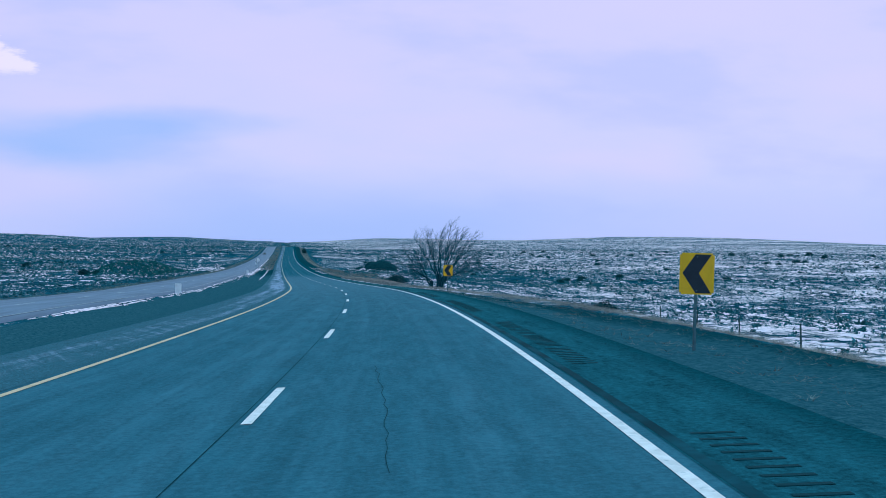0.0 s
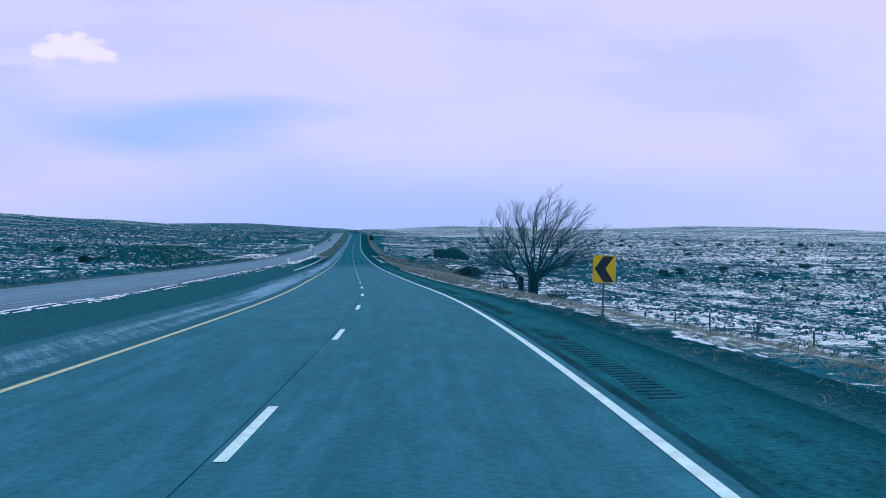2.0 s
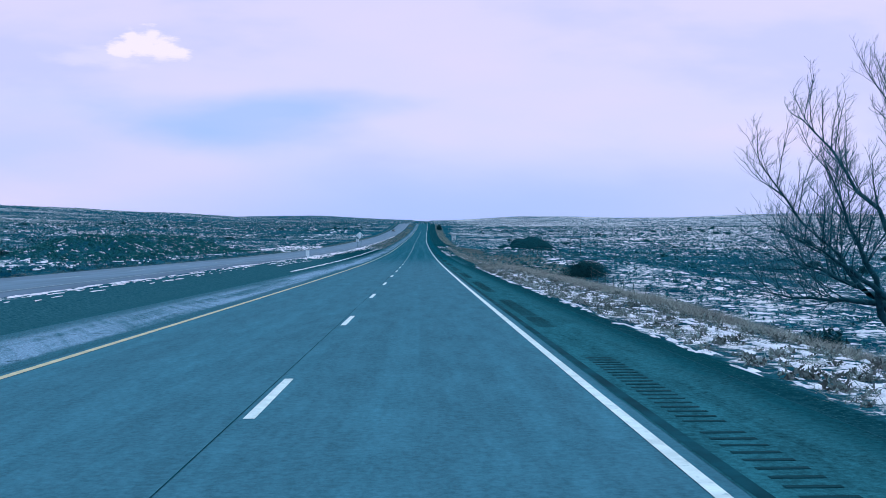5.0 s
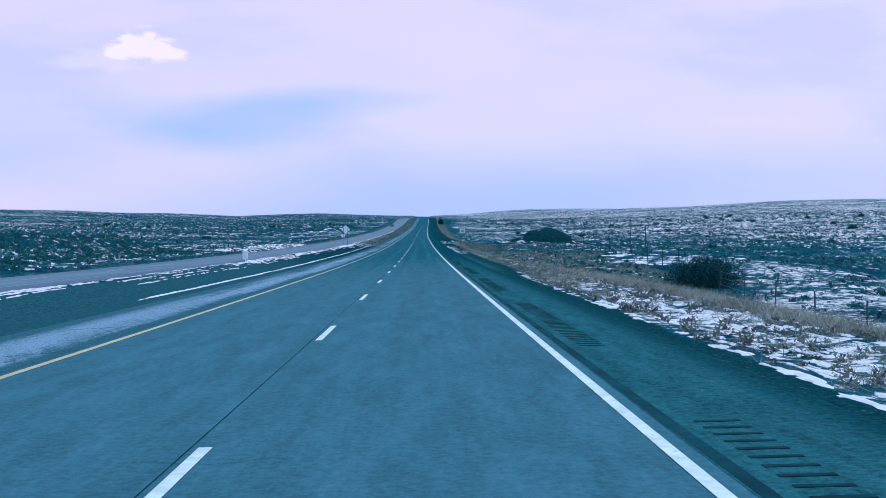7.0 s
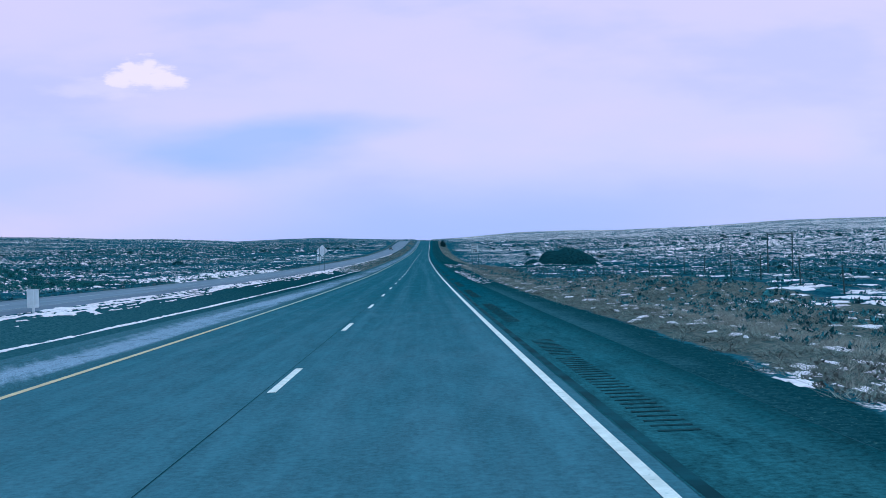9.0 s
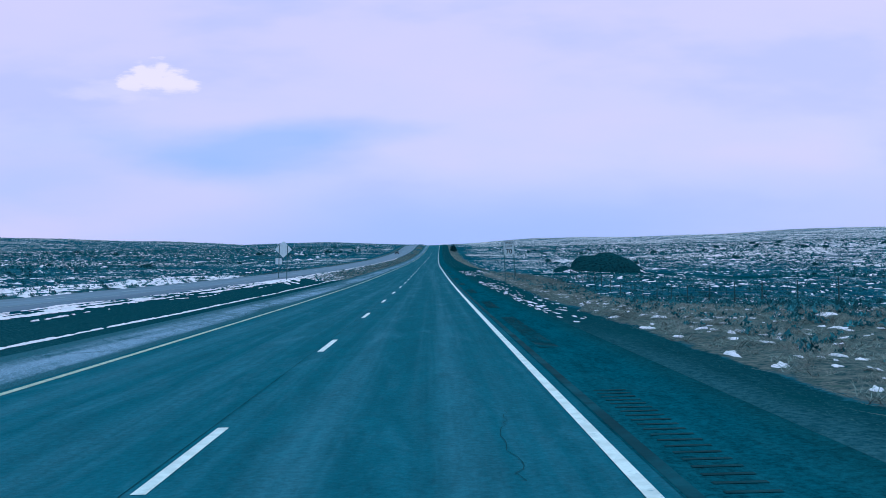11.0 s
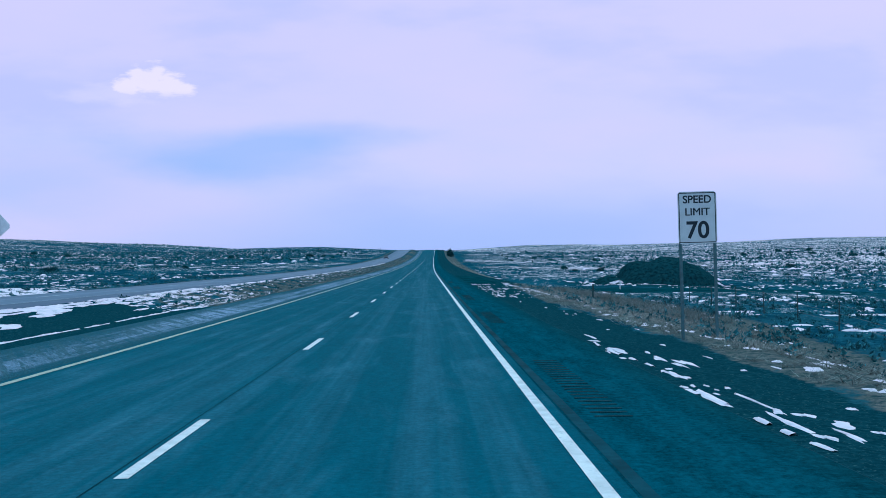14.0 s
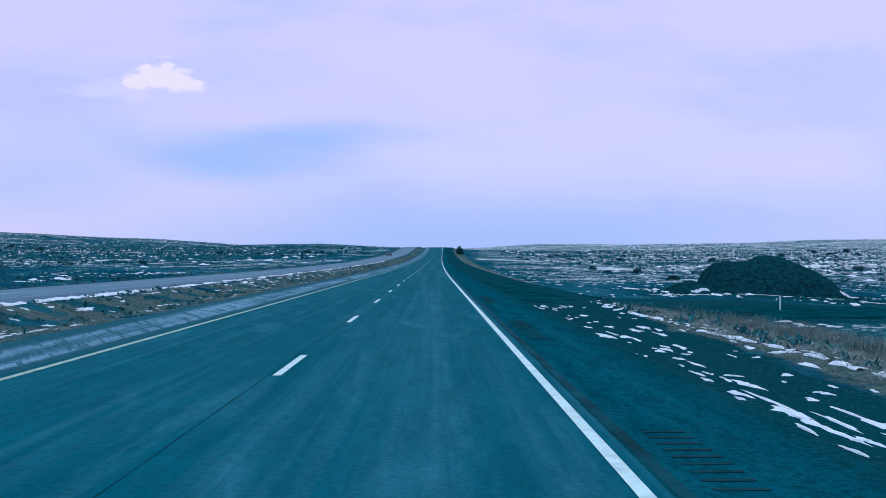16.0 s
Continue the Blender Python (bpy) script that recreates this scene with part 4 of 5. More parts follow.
def spreading_tree(name, loc, seed, label):
    """A broad leafless crown on a tight cluster of stems, its twigs swept by wind."""
    r = random.Random(seed)
    e = thing(name, loc)
    wood, limbs, twigs = Limbs(8), Limbs(5), Limbs(3)

    def wander(p, d, length, n, jig, lift):
        pts = [p.copy()]
        for _ in range(n):
            d = (d + Vector((r.uniform(-1, 1), r.uniform(-1, 1), r.uniform(-1, 1))) * jig + lift).normalized()
            p = p + d * length / n
            pts.append(p.copy())
        return pts, d

    def shoot(pts, u):
        n = len(pts) - 1
        i = min(int(u * n), n - 1)
        dd = (pts[i + 1] - pts[i]).normalized()
        side = Matrix.Rotation(r.uniform(0, 6.283), 3, dd) @ dd.orthogonal().normalized()
        return pts[i].lerp(pts[i + 1], u * n - i), dd, side

    def fork(pts, rad, reach, level):
        kids = (16, 8, 5)[level]
        for k in range(kids):
            u = (0.30, 0.15, 0.1)[level] + (0.70, 0.85, 0.9)[level] * (k + r.random()) / kids
            q, dd, side = shoot(pts, min(u, 0.999))
            nd = (dd * 0.75 + side * r.uniform(0.35, 0.85) + Vector((0.16, 0, 0.24))).normalized()
            ln = reach * r.uniform(0.55, 1.1) * (1.15 - 0.45 * u)
            rr = max(rad * (0.62 - 0.25 * u), 0.0038)
            sub, _ = wander(q, nd, ln, 4 if level < 2 else 3, 0.13, Vector((0.055, 0, 0.05)))
            (limbs if level == 0 else twigs).path(sub, rr, max(rr * 0.4, 0.0025))
            if level < 2:
                fork(sub, rr, ln * 0.52, level + 1)

    # crown: angle from upright, reach, depth
    for lean, reach, depth in ((-60, 4.4, 0.6), (-46, 5.2, -1.6), (-36, 6.6, 0.9), (-28, 6.0, -0.8), (-20, 7.2, 1.8), (-12, 7.2, -1.2), (-6, 7.4, 0.4), (0, 7.4, -2.0), (6, 7.6, 1.6), (11, 8.8, 0.2), (17, 7.8, -1.4), (23, 8.3, 1.0), (30, 8.2, -0.6), (37, 7.8, 2.2), (43, 7.6, -1.8), (50, 7.0, 0.7), (58, 6.2, -0.5), (40, 4.2, -1.2), (-44, 4.4, 1.2)):
        q = radians(lean)
        tip = Vector((math.sin(q) * reach, depth, math.cos(q) * reach + 0.65))
        foot = Vector((-0.42 if lean < -20 else 0.30, 0, -0.15)) + Vector((r.uniform(-0.14, 0.14) * (1 if lean < -20 else 2.0), r.uniform(-0.25, 0.25), 0))
        knee = Vector((foot.x * 1.05 + tip.x * 0.07, foot.y, r.uniform(1.8, 2.9)))
        mid = knee.lerp(tip, 0.45) + Vector((-0.05 * tip.x, r.uniform(-0.3, 0.3), r.uniform(-0.1, 0.35)))
        pts = []
        for k in range(13):
            u = k / 12
            if u < 0.25:
                p = foot.lerp(knee, u / 0.25)
            else:
                w = (u - 0.25) / 0.75
                p = knee * (1 - w) ** 2 + mid * 2 * w * (1 - w) + tip * w * w
            wob = 0.10 * min(1.0, 3 * u)
            pts.append(p + Vector((r.uniform(-wob, wob), r.uniform(-wob, wob), r.uniform(-wob, wob) * 0.6)))
        rad = r.uniform(0.10, 0.155)
        wood.path(pts[:6], rad, rad * 0.55)
        wood.path(pts[5:], rad * 0.55, 0.010)
        fork(pts[4:], rad * 0.26, 2.0, 0)
    mesh_object("trunk", wood.v, wood.f, M["bark"], e, "tight cluster of dark leaning stems", True)
    mesh_object("branchwork", limbs.v, limbs.f, M["bark"], e)
    mesh_object("crown", twigs.v, twigs.f, M["twig"], e, "fine leafless twigs bent by wind")
    return tagged(e, label, "tree")


spreading_tree("bare_tree", spot(149.4, 14.0), 12, "large leafless windswept tree with several stems below the road")


def bush_object(rx, rz, n, size, seed, mat, label, name="juniper_bush", lumps=8):
    e = thing(name, (0, 0, 0))
    v, f = leaf_cloud(n, rx, rx, rz, size, seed, lumps=lumps)
    ob = new("foliage", fast_mesh("foliage", v, f, mat))
    ob.parent = e
    st = Limbs(5)
    r = random.Random(seed)
    for k in range(6):
        a = r.uniform(0, 6.283)
        st.path([Vector((0, 0, -0.1)), Vector((math.cos(a) * rx * 0.2, math.sin(a) * rx * 0.2, rz * 0.35)), Vector((math.cos(a) * rx * 0.5, math.sin(a) * rx * 0.5, rz * 0.8))], 0.035 * rx + 0.01, 0.008)
    mesh_object("trunk", st.v, st.f, M["bark"], e)
    return tagged(e, label, "bush")


def put(e, s, lat, scale=1.0, turn=0.0, sink=0.0):
    e.matrix_world = Matrix.Translation(spot(s, lat, -sink)) @ Matrix.Rotation(turn, 4, "Z") @ Matrix.Scale(scale, 4)
    return e


put(bush_object(2.5, 1.6, 16000, 0.062, 31, M["juniper"], "large dark green juniper bush behind the grassy verge", lumps=14), 222.5, 17.7)
put(bush_object(1.15, 1.0, 1800, 0.10, 32, M["juniper"], "dark juniper bush standing in snowy sagebrush"), 93.6, 17.4)
put(bush_object(1.3, 1.5, 2400, 0.10, 33, M["juniper"], "dark brushy shrub at the foot of the bare tree"), 149.0, 16.2)
put(bush_object(1.0, 1.0, 1500, 0.10, 34, M["juniper"], "low dark shrub beside the bare tree"), 135.0, 15.4)
put(bush_object(0.9, 0.9, 1300, 0.10, 35, M["juniper"], "low dark shrub beside the bare tree"), 150.5, 11.9)
put(bush_object(2.1, 3.9, 3000, 0.22, 36, M["juniper"], "tall dark rounded juniper standing alone by the distant road", lumps=14), 838, 11.9)
put(bush_object(0.95, 0.75, 1500, 0.06, 44, M["grass"], "pale tan dead shrub beside verge snow", "dry_shrub"), 92.0, 11.9)
put(bush_object(0.7, 0.6, 900, 0.06, 45, M["grass"], "pale tan dead shrub beside the fence", "dry_shrub"), 71.0, 12.4)
bare_tree("bare_weed", spot(93.5, 10.5), 0.95, 61, "dark leafless weed standing in verge snow", 5, 0.6)
left_bush = put(bush_object(1.15, 1.0, 2200, 0.09, 37, M["juniper"], "dark juniper bush below a scrub bank"), 221.5, -39.6)
put(bush_object(0.6, 0.5, 900, 0.08, 38, M["juniper"], "dark juniper bush below a scrub bank"), 222.5, -37.6)

proto = bush_object(1.0, 0.85, 700, 0.13, 40, M["juniper"], "dark juniper bush scattered on the snowy range")
tagged(proto, group="scattered junipers")
rb = random.Random(21)
put(proto, 260, 60)
made = 0
while made < 150:
    s_, l_ = rb.uniform(40, 900), rb.choice((1, 1, -1)) * rb.uniform(34, 330)
    if l_ > 0 and l_ < 60 and 380 < s_ < 500:
        continue
    p_ = spot(s_, l_)
    k = rb.uniform(0.6, 1.5) * (1 + abs(l_) / 400)
    copy_thing(proto, Matrix.Translation(p_) @ Matrix.Rotation(rb.uniform(0, 6.28), 4, "Z") @ Matrix.Diagonal((k, k, k * rb.uniform(0.6, 1.0), 1)))
    made += 1


def scatter(name, tufts, s, lat, scale, mat, label, category, sink=0.02, seed=1):
    """Joins many turned and scaled copies of a few tuft shapes into one mesh."""
    a = np.random.RandomState(seed)
    x, y = place(s, lat)
    z = ground_z(s, lat) - sink
    kind = a.randint(0, len(tufts), len(s))
    ang = a.rand(len(s)) * 6.283
    V, F, off = [], [], 0
    for k, (tv, tf) in enumerate(tufts):
        sel = np.where(kind == k)[0]
        if not len(sel):
            continue
        ca, sa = np.cos(ang[sel])[:, None], np.sin(ang[sel])[:, None]
        sc = scale[sel][:, None]
        vx = (tv[None, :, 0] * ca - tv[None, :, 1] * sa) * sc + x[sel][:, None]
        vy = (tv[None, :, 0] * sa + tv[None, :, 1] * ca) * sc + y[sel][:, None]
        vz = tv[None, :, 2] * sc + z[sel][:, None]
        V.append(np.stack([vx, vy, vz], -1).reshape(-1, 3))
        F.append((tf[None] + (np.arange(len(sel)) * len(tv))[:, None, None]).reshape(-1, tf.shape[1]) + off)
        off += len(sel) * len(tv)
    ob = new(name, fast_mesh(name, np.concatenate(V), np.concatenate(F), mat))
    return tagged(ob, label, category, kind="stuff")


def grass_tuft(n, h, spread, seed, width=0.012):
    a = np.random.RandomState(seed)
    b = a.normal(size=(n, 2)) * spread * 0.4
    lean = a.normal(size=(n, 2)) * spread * 0.9 + np.array([0.10, 0.0]) * h
    hh = h * (0.5 + 0.6 * a.rand(n))
    ang = a.rand(n) * 6.283
    w = np.stack([np.cos(ang), np.sin(ang)], 1) * width
    v = np.zeros((n, 3, 3))
    v[:, 0, :2], v[:, 1, :2], v[:, 2, :2] = b - w, b + w, b + lean
    v[:, 2, 2] = hh
    return v.reshape(-1, 3), np.arange(3 * n).reshape(-1, 3)


A = np.random.RandomState(77)
sage_near = [leaf_cloud(20, 0.42, 0.42, 0.34, 0.14, 50 + k, lumps=4) for k in range(5)]
sage_far = [leaf_cloud(12, 0.6, 0.6, 0.42, 0.32, 60 + k, lumps=3) for k in range(4)]


def spread(n, s0, s1, l0, l1, power=1.0):
    return A.uniform(s0, s1, n), l0 + (l1 - l0) * A.rand(n) ** power


def keep(s, lat, test):
    return s[test], lat[test]


s_, l_ = spread(15000, 30, 430, 12.8, 80, 1.6)
s_, l_ = keep(s_, l_, ~((s_ > 380) & (l_ < 60) & (s_ < 480)))
scatter("sagebrush", sage_near, s_, l_, 0.22 + 0.62 * A.rand(len(s_)) ** 2, M["sage"], "grey-green sagebrush tufts on the snowy range", "sagebrush", seed=2)
s_, l_ = spread(9000, 60, 470, -23.0, -85, 1.5)
scatter("sagebrush", sage_near, s_, l_, 0.22 + 0.62 * A.rand(len(s_)) ** 2, M["sage"], "grey-green sagebrush tufts beyond the opposite road", "sagebrush", seed=3)
s_, l_ = spread(15000, 60, 1250, 60, 560, 1.5)
scatter("sagebrush", sage_far, s_, l_, 0.4 + 0.8 * A.rand(len(s_)) ** 2, M["sage"], "distant sagebrush on the snowy range", "sagebrush", seed=4)
s_, l_ = spread(13000, 120, 1250, -60, -480, 1.5)
scatter("sagebrush", sage_far, s_, l_, 0.4 + 0.8 * A.rand(len(s_)) ** 2, M["sage"], "distant sagebrush on the rising range", "sagebrush", seed=5)

VS = A.uniform(100, 222, 1000)
scatter("tussock", [leaf_cloud(36, 0.30, 0.30, 0.24, 0.075, 150 + k, lumps=4) for k in range(4)], VS, verge_edge(VS) + 0.2 + 2.6 * A.rand(1000), 0.30 + 0.45 * A.rand(1000), M["grass_grey"], "low grey tussocks standing in verge snow", "tussock", seed=25)
s_, l_ = spread(1500, 212, 394, 8.6, 16, 1.0)
scatter("sagebrush", sage_near, s_, l_, 0.22 + 0.4 * A.rand(len(s_)), M["sage"], "low grey-green brush in the verge grass", "sagebrush", seed=15)
s_, l_ = spread(2600, 288, 400, 15, 62, 1.2)
s_, l_ = keep(s_, l_, ~((s_ > 384) & (l_ < 60)))
scatter("sagebrush", sage_near, s_, l_, 0.3 + 0.6 * A.rand(len(s_)) ** 1.5, M["sage"], "grey-green sagebrush below the road fill", "sagebrush", seed=29)
s_ = A.uniform(34, 132, 900)
l_ = 5.9 + (verge_edge(s_) - 5.7) * A.rand(900) ** 0.7
scatter("tussock", [grass_tuft(9, 0.10, 0.16, 190 + k, 0.008) for k in range(4)], s_, l_, 0.4 + 0.8 * A.rand(900), M["grass_grey"], "tiny dry weeds dotted over the gravel verge", "tussock", seed=30)
clump = [leaf_cloud(12, 1.0, 1.0, 0.7, 0.8, 160 + k, lumps=3) for k in range(3)]
for side in (1, -1):
    s_, l_ = spread(5200, 700, 2700, side * 40, side * 1150, 1.3)
    scatter("sagebrush", clump, s_, l_, 0.3 + 0.5 * A.rand(len(s_)), M["sage_dark"], "far dark brush dotted over the range", "sagebrush", seed=16 + side)
# low drifts and dark brush that give the range its broken grain
drift_shapes = []
for k in range(4):
    a_ = np.random.RandomState(300 + k)
    ang_ = np.arange(7) * 0.8976 + a_.uniform(-0.25, 0.25, 7)
    rad_ = 0.5 * a_.uniform(0.5, 1.25, 7)
    ring = np.stack([rad_ * np.cos(ang_) * 1.5, rad_ * np.sin(ang_), np.full(7, -0.03)], 1)
    drift_shapes.append((np.concatenate([[[a_.uniform(-0.2, 0.2), 0.0, 0.17]], ring]), np.array([(0, 1 + i, 1 + (i + 1) % 7) for i in range(7)])))
brush = [leaf_cloud(9, 0.62, 0.62, 0.46, 0.34, 320 + k, lumps=3) for k in range(5)]
for side, s0, s1, l0, l1, num in ((1, 60, 470, 24, 110, 9000), (1, 120, 1300, 100, 560, 18000), (-1, 90, 480, 40, 110, 3500), (-1, 150, 1100, 90, 470, 11000)):
    near = l1 < 200
    s_, l_ = spread(num, s0, s1, side * l0, side * l1, 1.25)
    clear = ripple(*place(s_, l_), 60, 61) + 0.6 * ripple(*place(s_, l_), 17, 62) > (-0.3 if side > 0 else 0.1)
    clear &= ~((s_ > 385) & (s_ < 442) & (l_ > 0) & (l_ < 62)) & ~((s_ > 225) & (s_ < 320) & (l_ > 0) & (l_ < 40))
    s_, l_ = s_[clear], l_[clear]
    scatter("snow", drift_shapes, s_, l_, (0.25 + 0.75 * A.rand(len(s_)) ** 2) * (1.0 if near else 1.5) * (1 + np.abs(l_) / 600), M["snow"], "low snow drifts caught between sagebrush on the range", "snow", seed=40 + num)
    s_, l_ = spread(num if not near else num // 2, s0, s1, side * l0, side * l1, 1.25)
    s_, l_ = keep(s_, l_, ~((s_ > 385) & (s_ < 446) & (l_ > 0) & (l_ < 62)))
    scatter("sagebrush", sage_near if near else brush, s_, l_, (0.3 if near else 0.45) + 0.6 * A.rand(len(s_)) ** 2, M["sage_dark"], "dark low brush between snow drifts on the range", "sagebrush", seed=41 + num)
for side, num in ((1, 9000), (-1, 4000)):
    s_, l_ = spread(num, 500, 2300, side * 40, side * 900, 1.1)
    scatter("snow", drift_shapes, s_, l_, (0.9 + 1.8 * A.rand(num) ** 2), M["snow"], "snow drifts on the distant range", "snow", seed=60 + num)
# dry grass along the verges
tall = [grass_tuft(24, 0.26, 0.24, 70 + k, 0.0055) for k in range(5)]
short = [grass_tuft(20, 0.14, 0.26, 80 + k, 0.008) for k in range(5)]
s1 = np.concatenate([A.uniform(40, 235, 3600), A.uniform(140, 240, 5000)])
l1 = verge_brow(s1) + 1.4 + 0.6 * A.normal(size=8600)
s2 = A.uniform(205, 392, 9000)
l2 = verge_edge(s2) + 0.6 + 7.5 * A.rand(9000)
clear = ripple(*place(s2, l2), 5, 23) + 0.4 * ripple(*place(s2, l2), 1.6, 28) > 0.15
s2, l2 = s2[clear], l2[clear]
s4, l4 = A.uniform(428, 760, 2200), 10.0 + 2.4 * A.normal(size=2200)
s3 = A.uniform(36, 118, 2000)
l3 = verge_edge(s3) + 0.2 + 1.8 * A.rand(2000)
s_, l_ = np.concatenate([s1, s2, s3, s4]), np.concatenate([l1, l2, l3, l4])
s_, l_ = keep(s_, l_, l_ > verge_edge(s_) + 0.2)
s5 = A.uniform(338, 392, 3200)
l5 = verge_edge(s5) + 0.6 + 7.0 * A.rand(3200)
clear = ripple(*place(s5, l5), 4, 41) > -0.1
s_, l_ = np.concatenate([s_, s5[clear]]), np.concatenate([l_, l5[clear]])
scatter("dry_grass", tall, s_, l_, (0.28 + 0.48 * A.rand(len(s_))) * (1 + 1.2 * sstep(s_, 125, 165) * (1 - sstep(s_, 208, 226))), M["grass"], "tall tan dry grass along the verge", "grass", seed=6)
s_ = A.uniform(350, 392, 700)
l_ = 11.6 + 3.6 * A.rand(700)
clear = ripple(s_, l_, 3.0, 45) > -0.2
s_, l_ = s_[clear], l_[clear]
scatter("dry_grass", [grass_tuft(40, 0.5, 0.34, 90 + k, 0.006) for k in range(4)], s_, l_, 0.45 + 0.8 * A.rand(len(s_)), M["grass_grey"], "tall grey-green grass clumps by the side road", "grass", seed=28)
s1 = A.uniform(84, 260, 1500)
l1 = verge_edge(s1) + 0.1 + 3.4 * A.rand(1500)
s2 = A.uniform(212, 394, 11000)
l2 = verge_edge(s2) + 0.2 + 8.0 * A.rand(11000)
clear = ripple(*place(s2, l2), 2.2, 26) > -0.3
s2, l2 = s2[clear], l2[clear]
s3, l3 = A.uniform(354, 760, 9000), -6.6 - 4.3 * A.rand(9000)
s3, l3 = keep(s3, l3, ripple(s3 * 0.5, l3 * 1.4, 4.0, 37) + 0.5 * ripple(s3, l3, 1.7, 38) > -0.1)
s4, l4 = A.uniform(60, 600, 2600), -20.8 - 2.6 * A.rand(2600)
s_, l_ = np.concatenate([s1, s2, s3, s4]), np.concatenate([l1, l2, l3, l4])
scatter("dry_grass", short, s_, l_, 0.5 + 0.9 * A.rand(len(s_)), M["grass_grey"], "short grey-tan grass tufts on the verge and median", "grass", seed=7)


# ---- snow lying in patches ----
def snow_patch(seed, k=12):
    a = np.random.RandomState(seed)
    t = np.arange(k) * 6.283 / k
    r = 1 + 0.35 * np.sin(2 * t + a.rand() * 6) + 0.25 * np.sin(3 * t + a.rand() * 6) + 0.30 * a.normal(size=k)
    r = np.clip(r, 0.18, 1.8) * 0.5
    v = [(0, 0, 0.085)]
    for q, h in ((0.66, 0.07), (1.0, -0.02)):
        for i in range(k):
            v.append((r[i] * q * math.cos(t[i]), r[i] * q * math.sin(t[i]), h * (1 + 0.3 * a.normal()) if q < 1 else h))
    f = [(0, 1 + i, 1 + (i + 1) % k) for i in range(k)]
    for ring in range(1):
        o = 1 + ring * k
        for i in range(k):
            j = (i + 1) % k
            f += [(o + i, o + k + i, o + k + j), (o + i, o + k + j, o + j)]
    return np.array(v, float), np.array(f)


def snow_field(name, s, lat, along, across, label, seed, height=1.0, turn=0.4):
    """Patches stretched along the road, laid on the ground."""
    a = np.random.RandomState(seed)
    shapes = [snow_patch(seed * 10 + k) for k in range(6)]
    V, F, off = [], [], 0
    kind = a.randint(0, 6, len(s))
    q = a.uniform(-turn, turn, len(s))
    for k, (v, f) in enumerate(shapes):
        sel = kind == k
        if not sel.any():
            continue
        cq, sq = np.cos(q[sel])[:, None], np.sin(q[sel])[:, None]
        ps = s[sel][:, None] + (v[None, :, 0] * sq + v[None, :, 1] * cq) * along[sel][:, None]
        pl = lat[sel][:, None] + (v[None, :, 0] * cq - v[None, :, 1] * sq) * across[sel][:, None]
        x, y = place(ps, pl)
        z = ground_z(ps, pl) + v[None, :, 2] * height * np.minimum(1.0, 0.35 + across[sel] * 0.6)[:, None]
        V.append(np.stack([x, y, z], -1).reshape(-1, 3))
        F.append((f[None] + (np.arange(sel.sum()) * len(v))[:, None, None]).reshape(-1, 3) + off)
        off += sel.sum() * len(v)
    me = fast_mesh(name, np.concatenate(V), np.concatenate(F), M["snow"])
    me.polygons.foreach_set("use_smooth", [True] * len(me.polygons))
    return tagged(new(name, me), label, "snow", kind="stuff")


def snow_ribbon(s0, s1, lat, half, label, seed, gaps=0.0, rise=0.05, wander=0.12, ragged=1.0):
    """A long ragged windrow that thins out and breaks along its way."""
    ss = np.arange(s0, s1, 0.22)
    rough = 0.4 * ripple(ss, ss * 0, 4.5, seed) + ragged * 0.65 * ripple(ss, ss * 0, 1.3, seed + 1) + 0.5 * ripple(ss, ss * 0, 22.0, seed + 2) + ragged * 0.4 * ripple(ss, ss * 0, 0.7, seed + 5)
    w = half * np.clip(0.75 + 0.8 * rough - gaps, 0, 2.2) * sstep(ss, s0, s0 + 3) * (1 - sstep(ss, s1 - 3, s1))
    mid = lat + wander * ripple(ss, ss * 0, 17.0, seed + 3) + 0.3 * half * ripple(ss, ss * 0, 2.6, seed + 4)
    a = np.random.RandomState(seed)
    edge = np.array([-1.0, -0.55, 0.0, 0.55, 1.0])
    S = np.repeat(ss[:, None], 5, 1) + a.uniform(-0.05, 0.05, (len(ss), 5))
    L = mid[:, None] + edge[None] * w[:, None] * a.uniform(0.75, 1.2, (len(ss), 5))
    lift = np.array([-0.01, 0.7, 1.0, 0.75, -0.01])[None] * rise * np.minimum(1, w / half)[:, None] * a.uniform(0.7, 1.2, (len(ss), 5))
    X, Y = place(S, L)
    Z = np.maximum(ground_z(S, L), np.where((L > PAVE_L) & (L < PAVE_R), pave_z(S, L), -99.0)) + lift
    idx = np.arange(S.size).reshape(S.shape)
    quads = np.stack([idx[:-1, :-1], idx[:-1, 1:], idx[1:, 1:], idx[1:, :-1]], -1)
    there = (w[:-1] > 0.02) & (w[1:] > 0.02)
    me = fast_mesh("snow", np.stack([X, Y, Z], -1).reshape(-1, 3), quads[there].reshape(-1, 4), M["snow"])
    me.polygons.foreach_set("use_smooth", [True] * len(me.polygons))
    return tagged(new("snow", me), label, "snow", kind="stuff")


def sizes(n, lo, hi):
    return lo + (hi - lo) * A.rand(n) ** 2


n = 2600
VS = A.uniform(82, 222, n)
VL = 2.7 * A.rand(n) ** 1.1
clear = ripple(VS * 0.35, VL * 1.6, 1.6, 71) + 0.5 * ripple(VS, VL, 1.1, 72) > -0.25
VS, VL = VS[clear], VL[clear]
n = len(VS)
snow_field("snow", VS, verge_edge(VS) + VL, sizes(n, 0.16, 1.2), sizes(n, 0.06, 0.30), "thin drifted snow left along the grassy verge", 3, 0.42, 0.25)
n = 90
snow_field("snow", A.uniform(212, 290, n), 7.4 + 3.4 * A.rand(n), sizes(n, 0.2, 0.9), sizes(n, 0.12, 0.45), "small snow scraps in verge grass", 4)
n = 90
VS = A.uniform(276, 395, n)
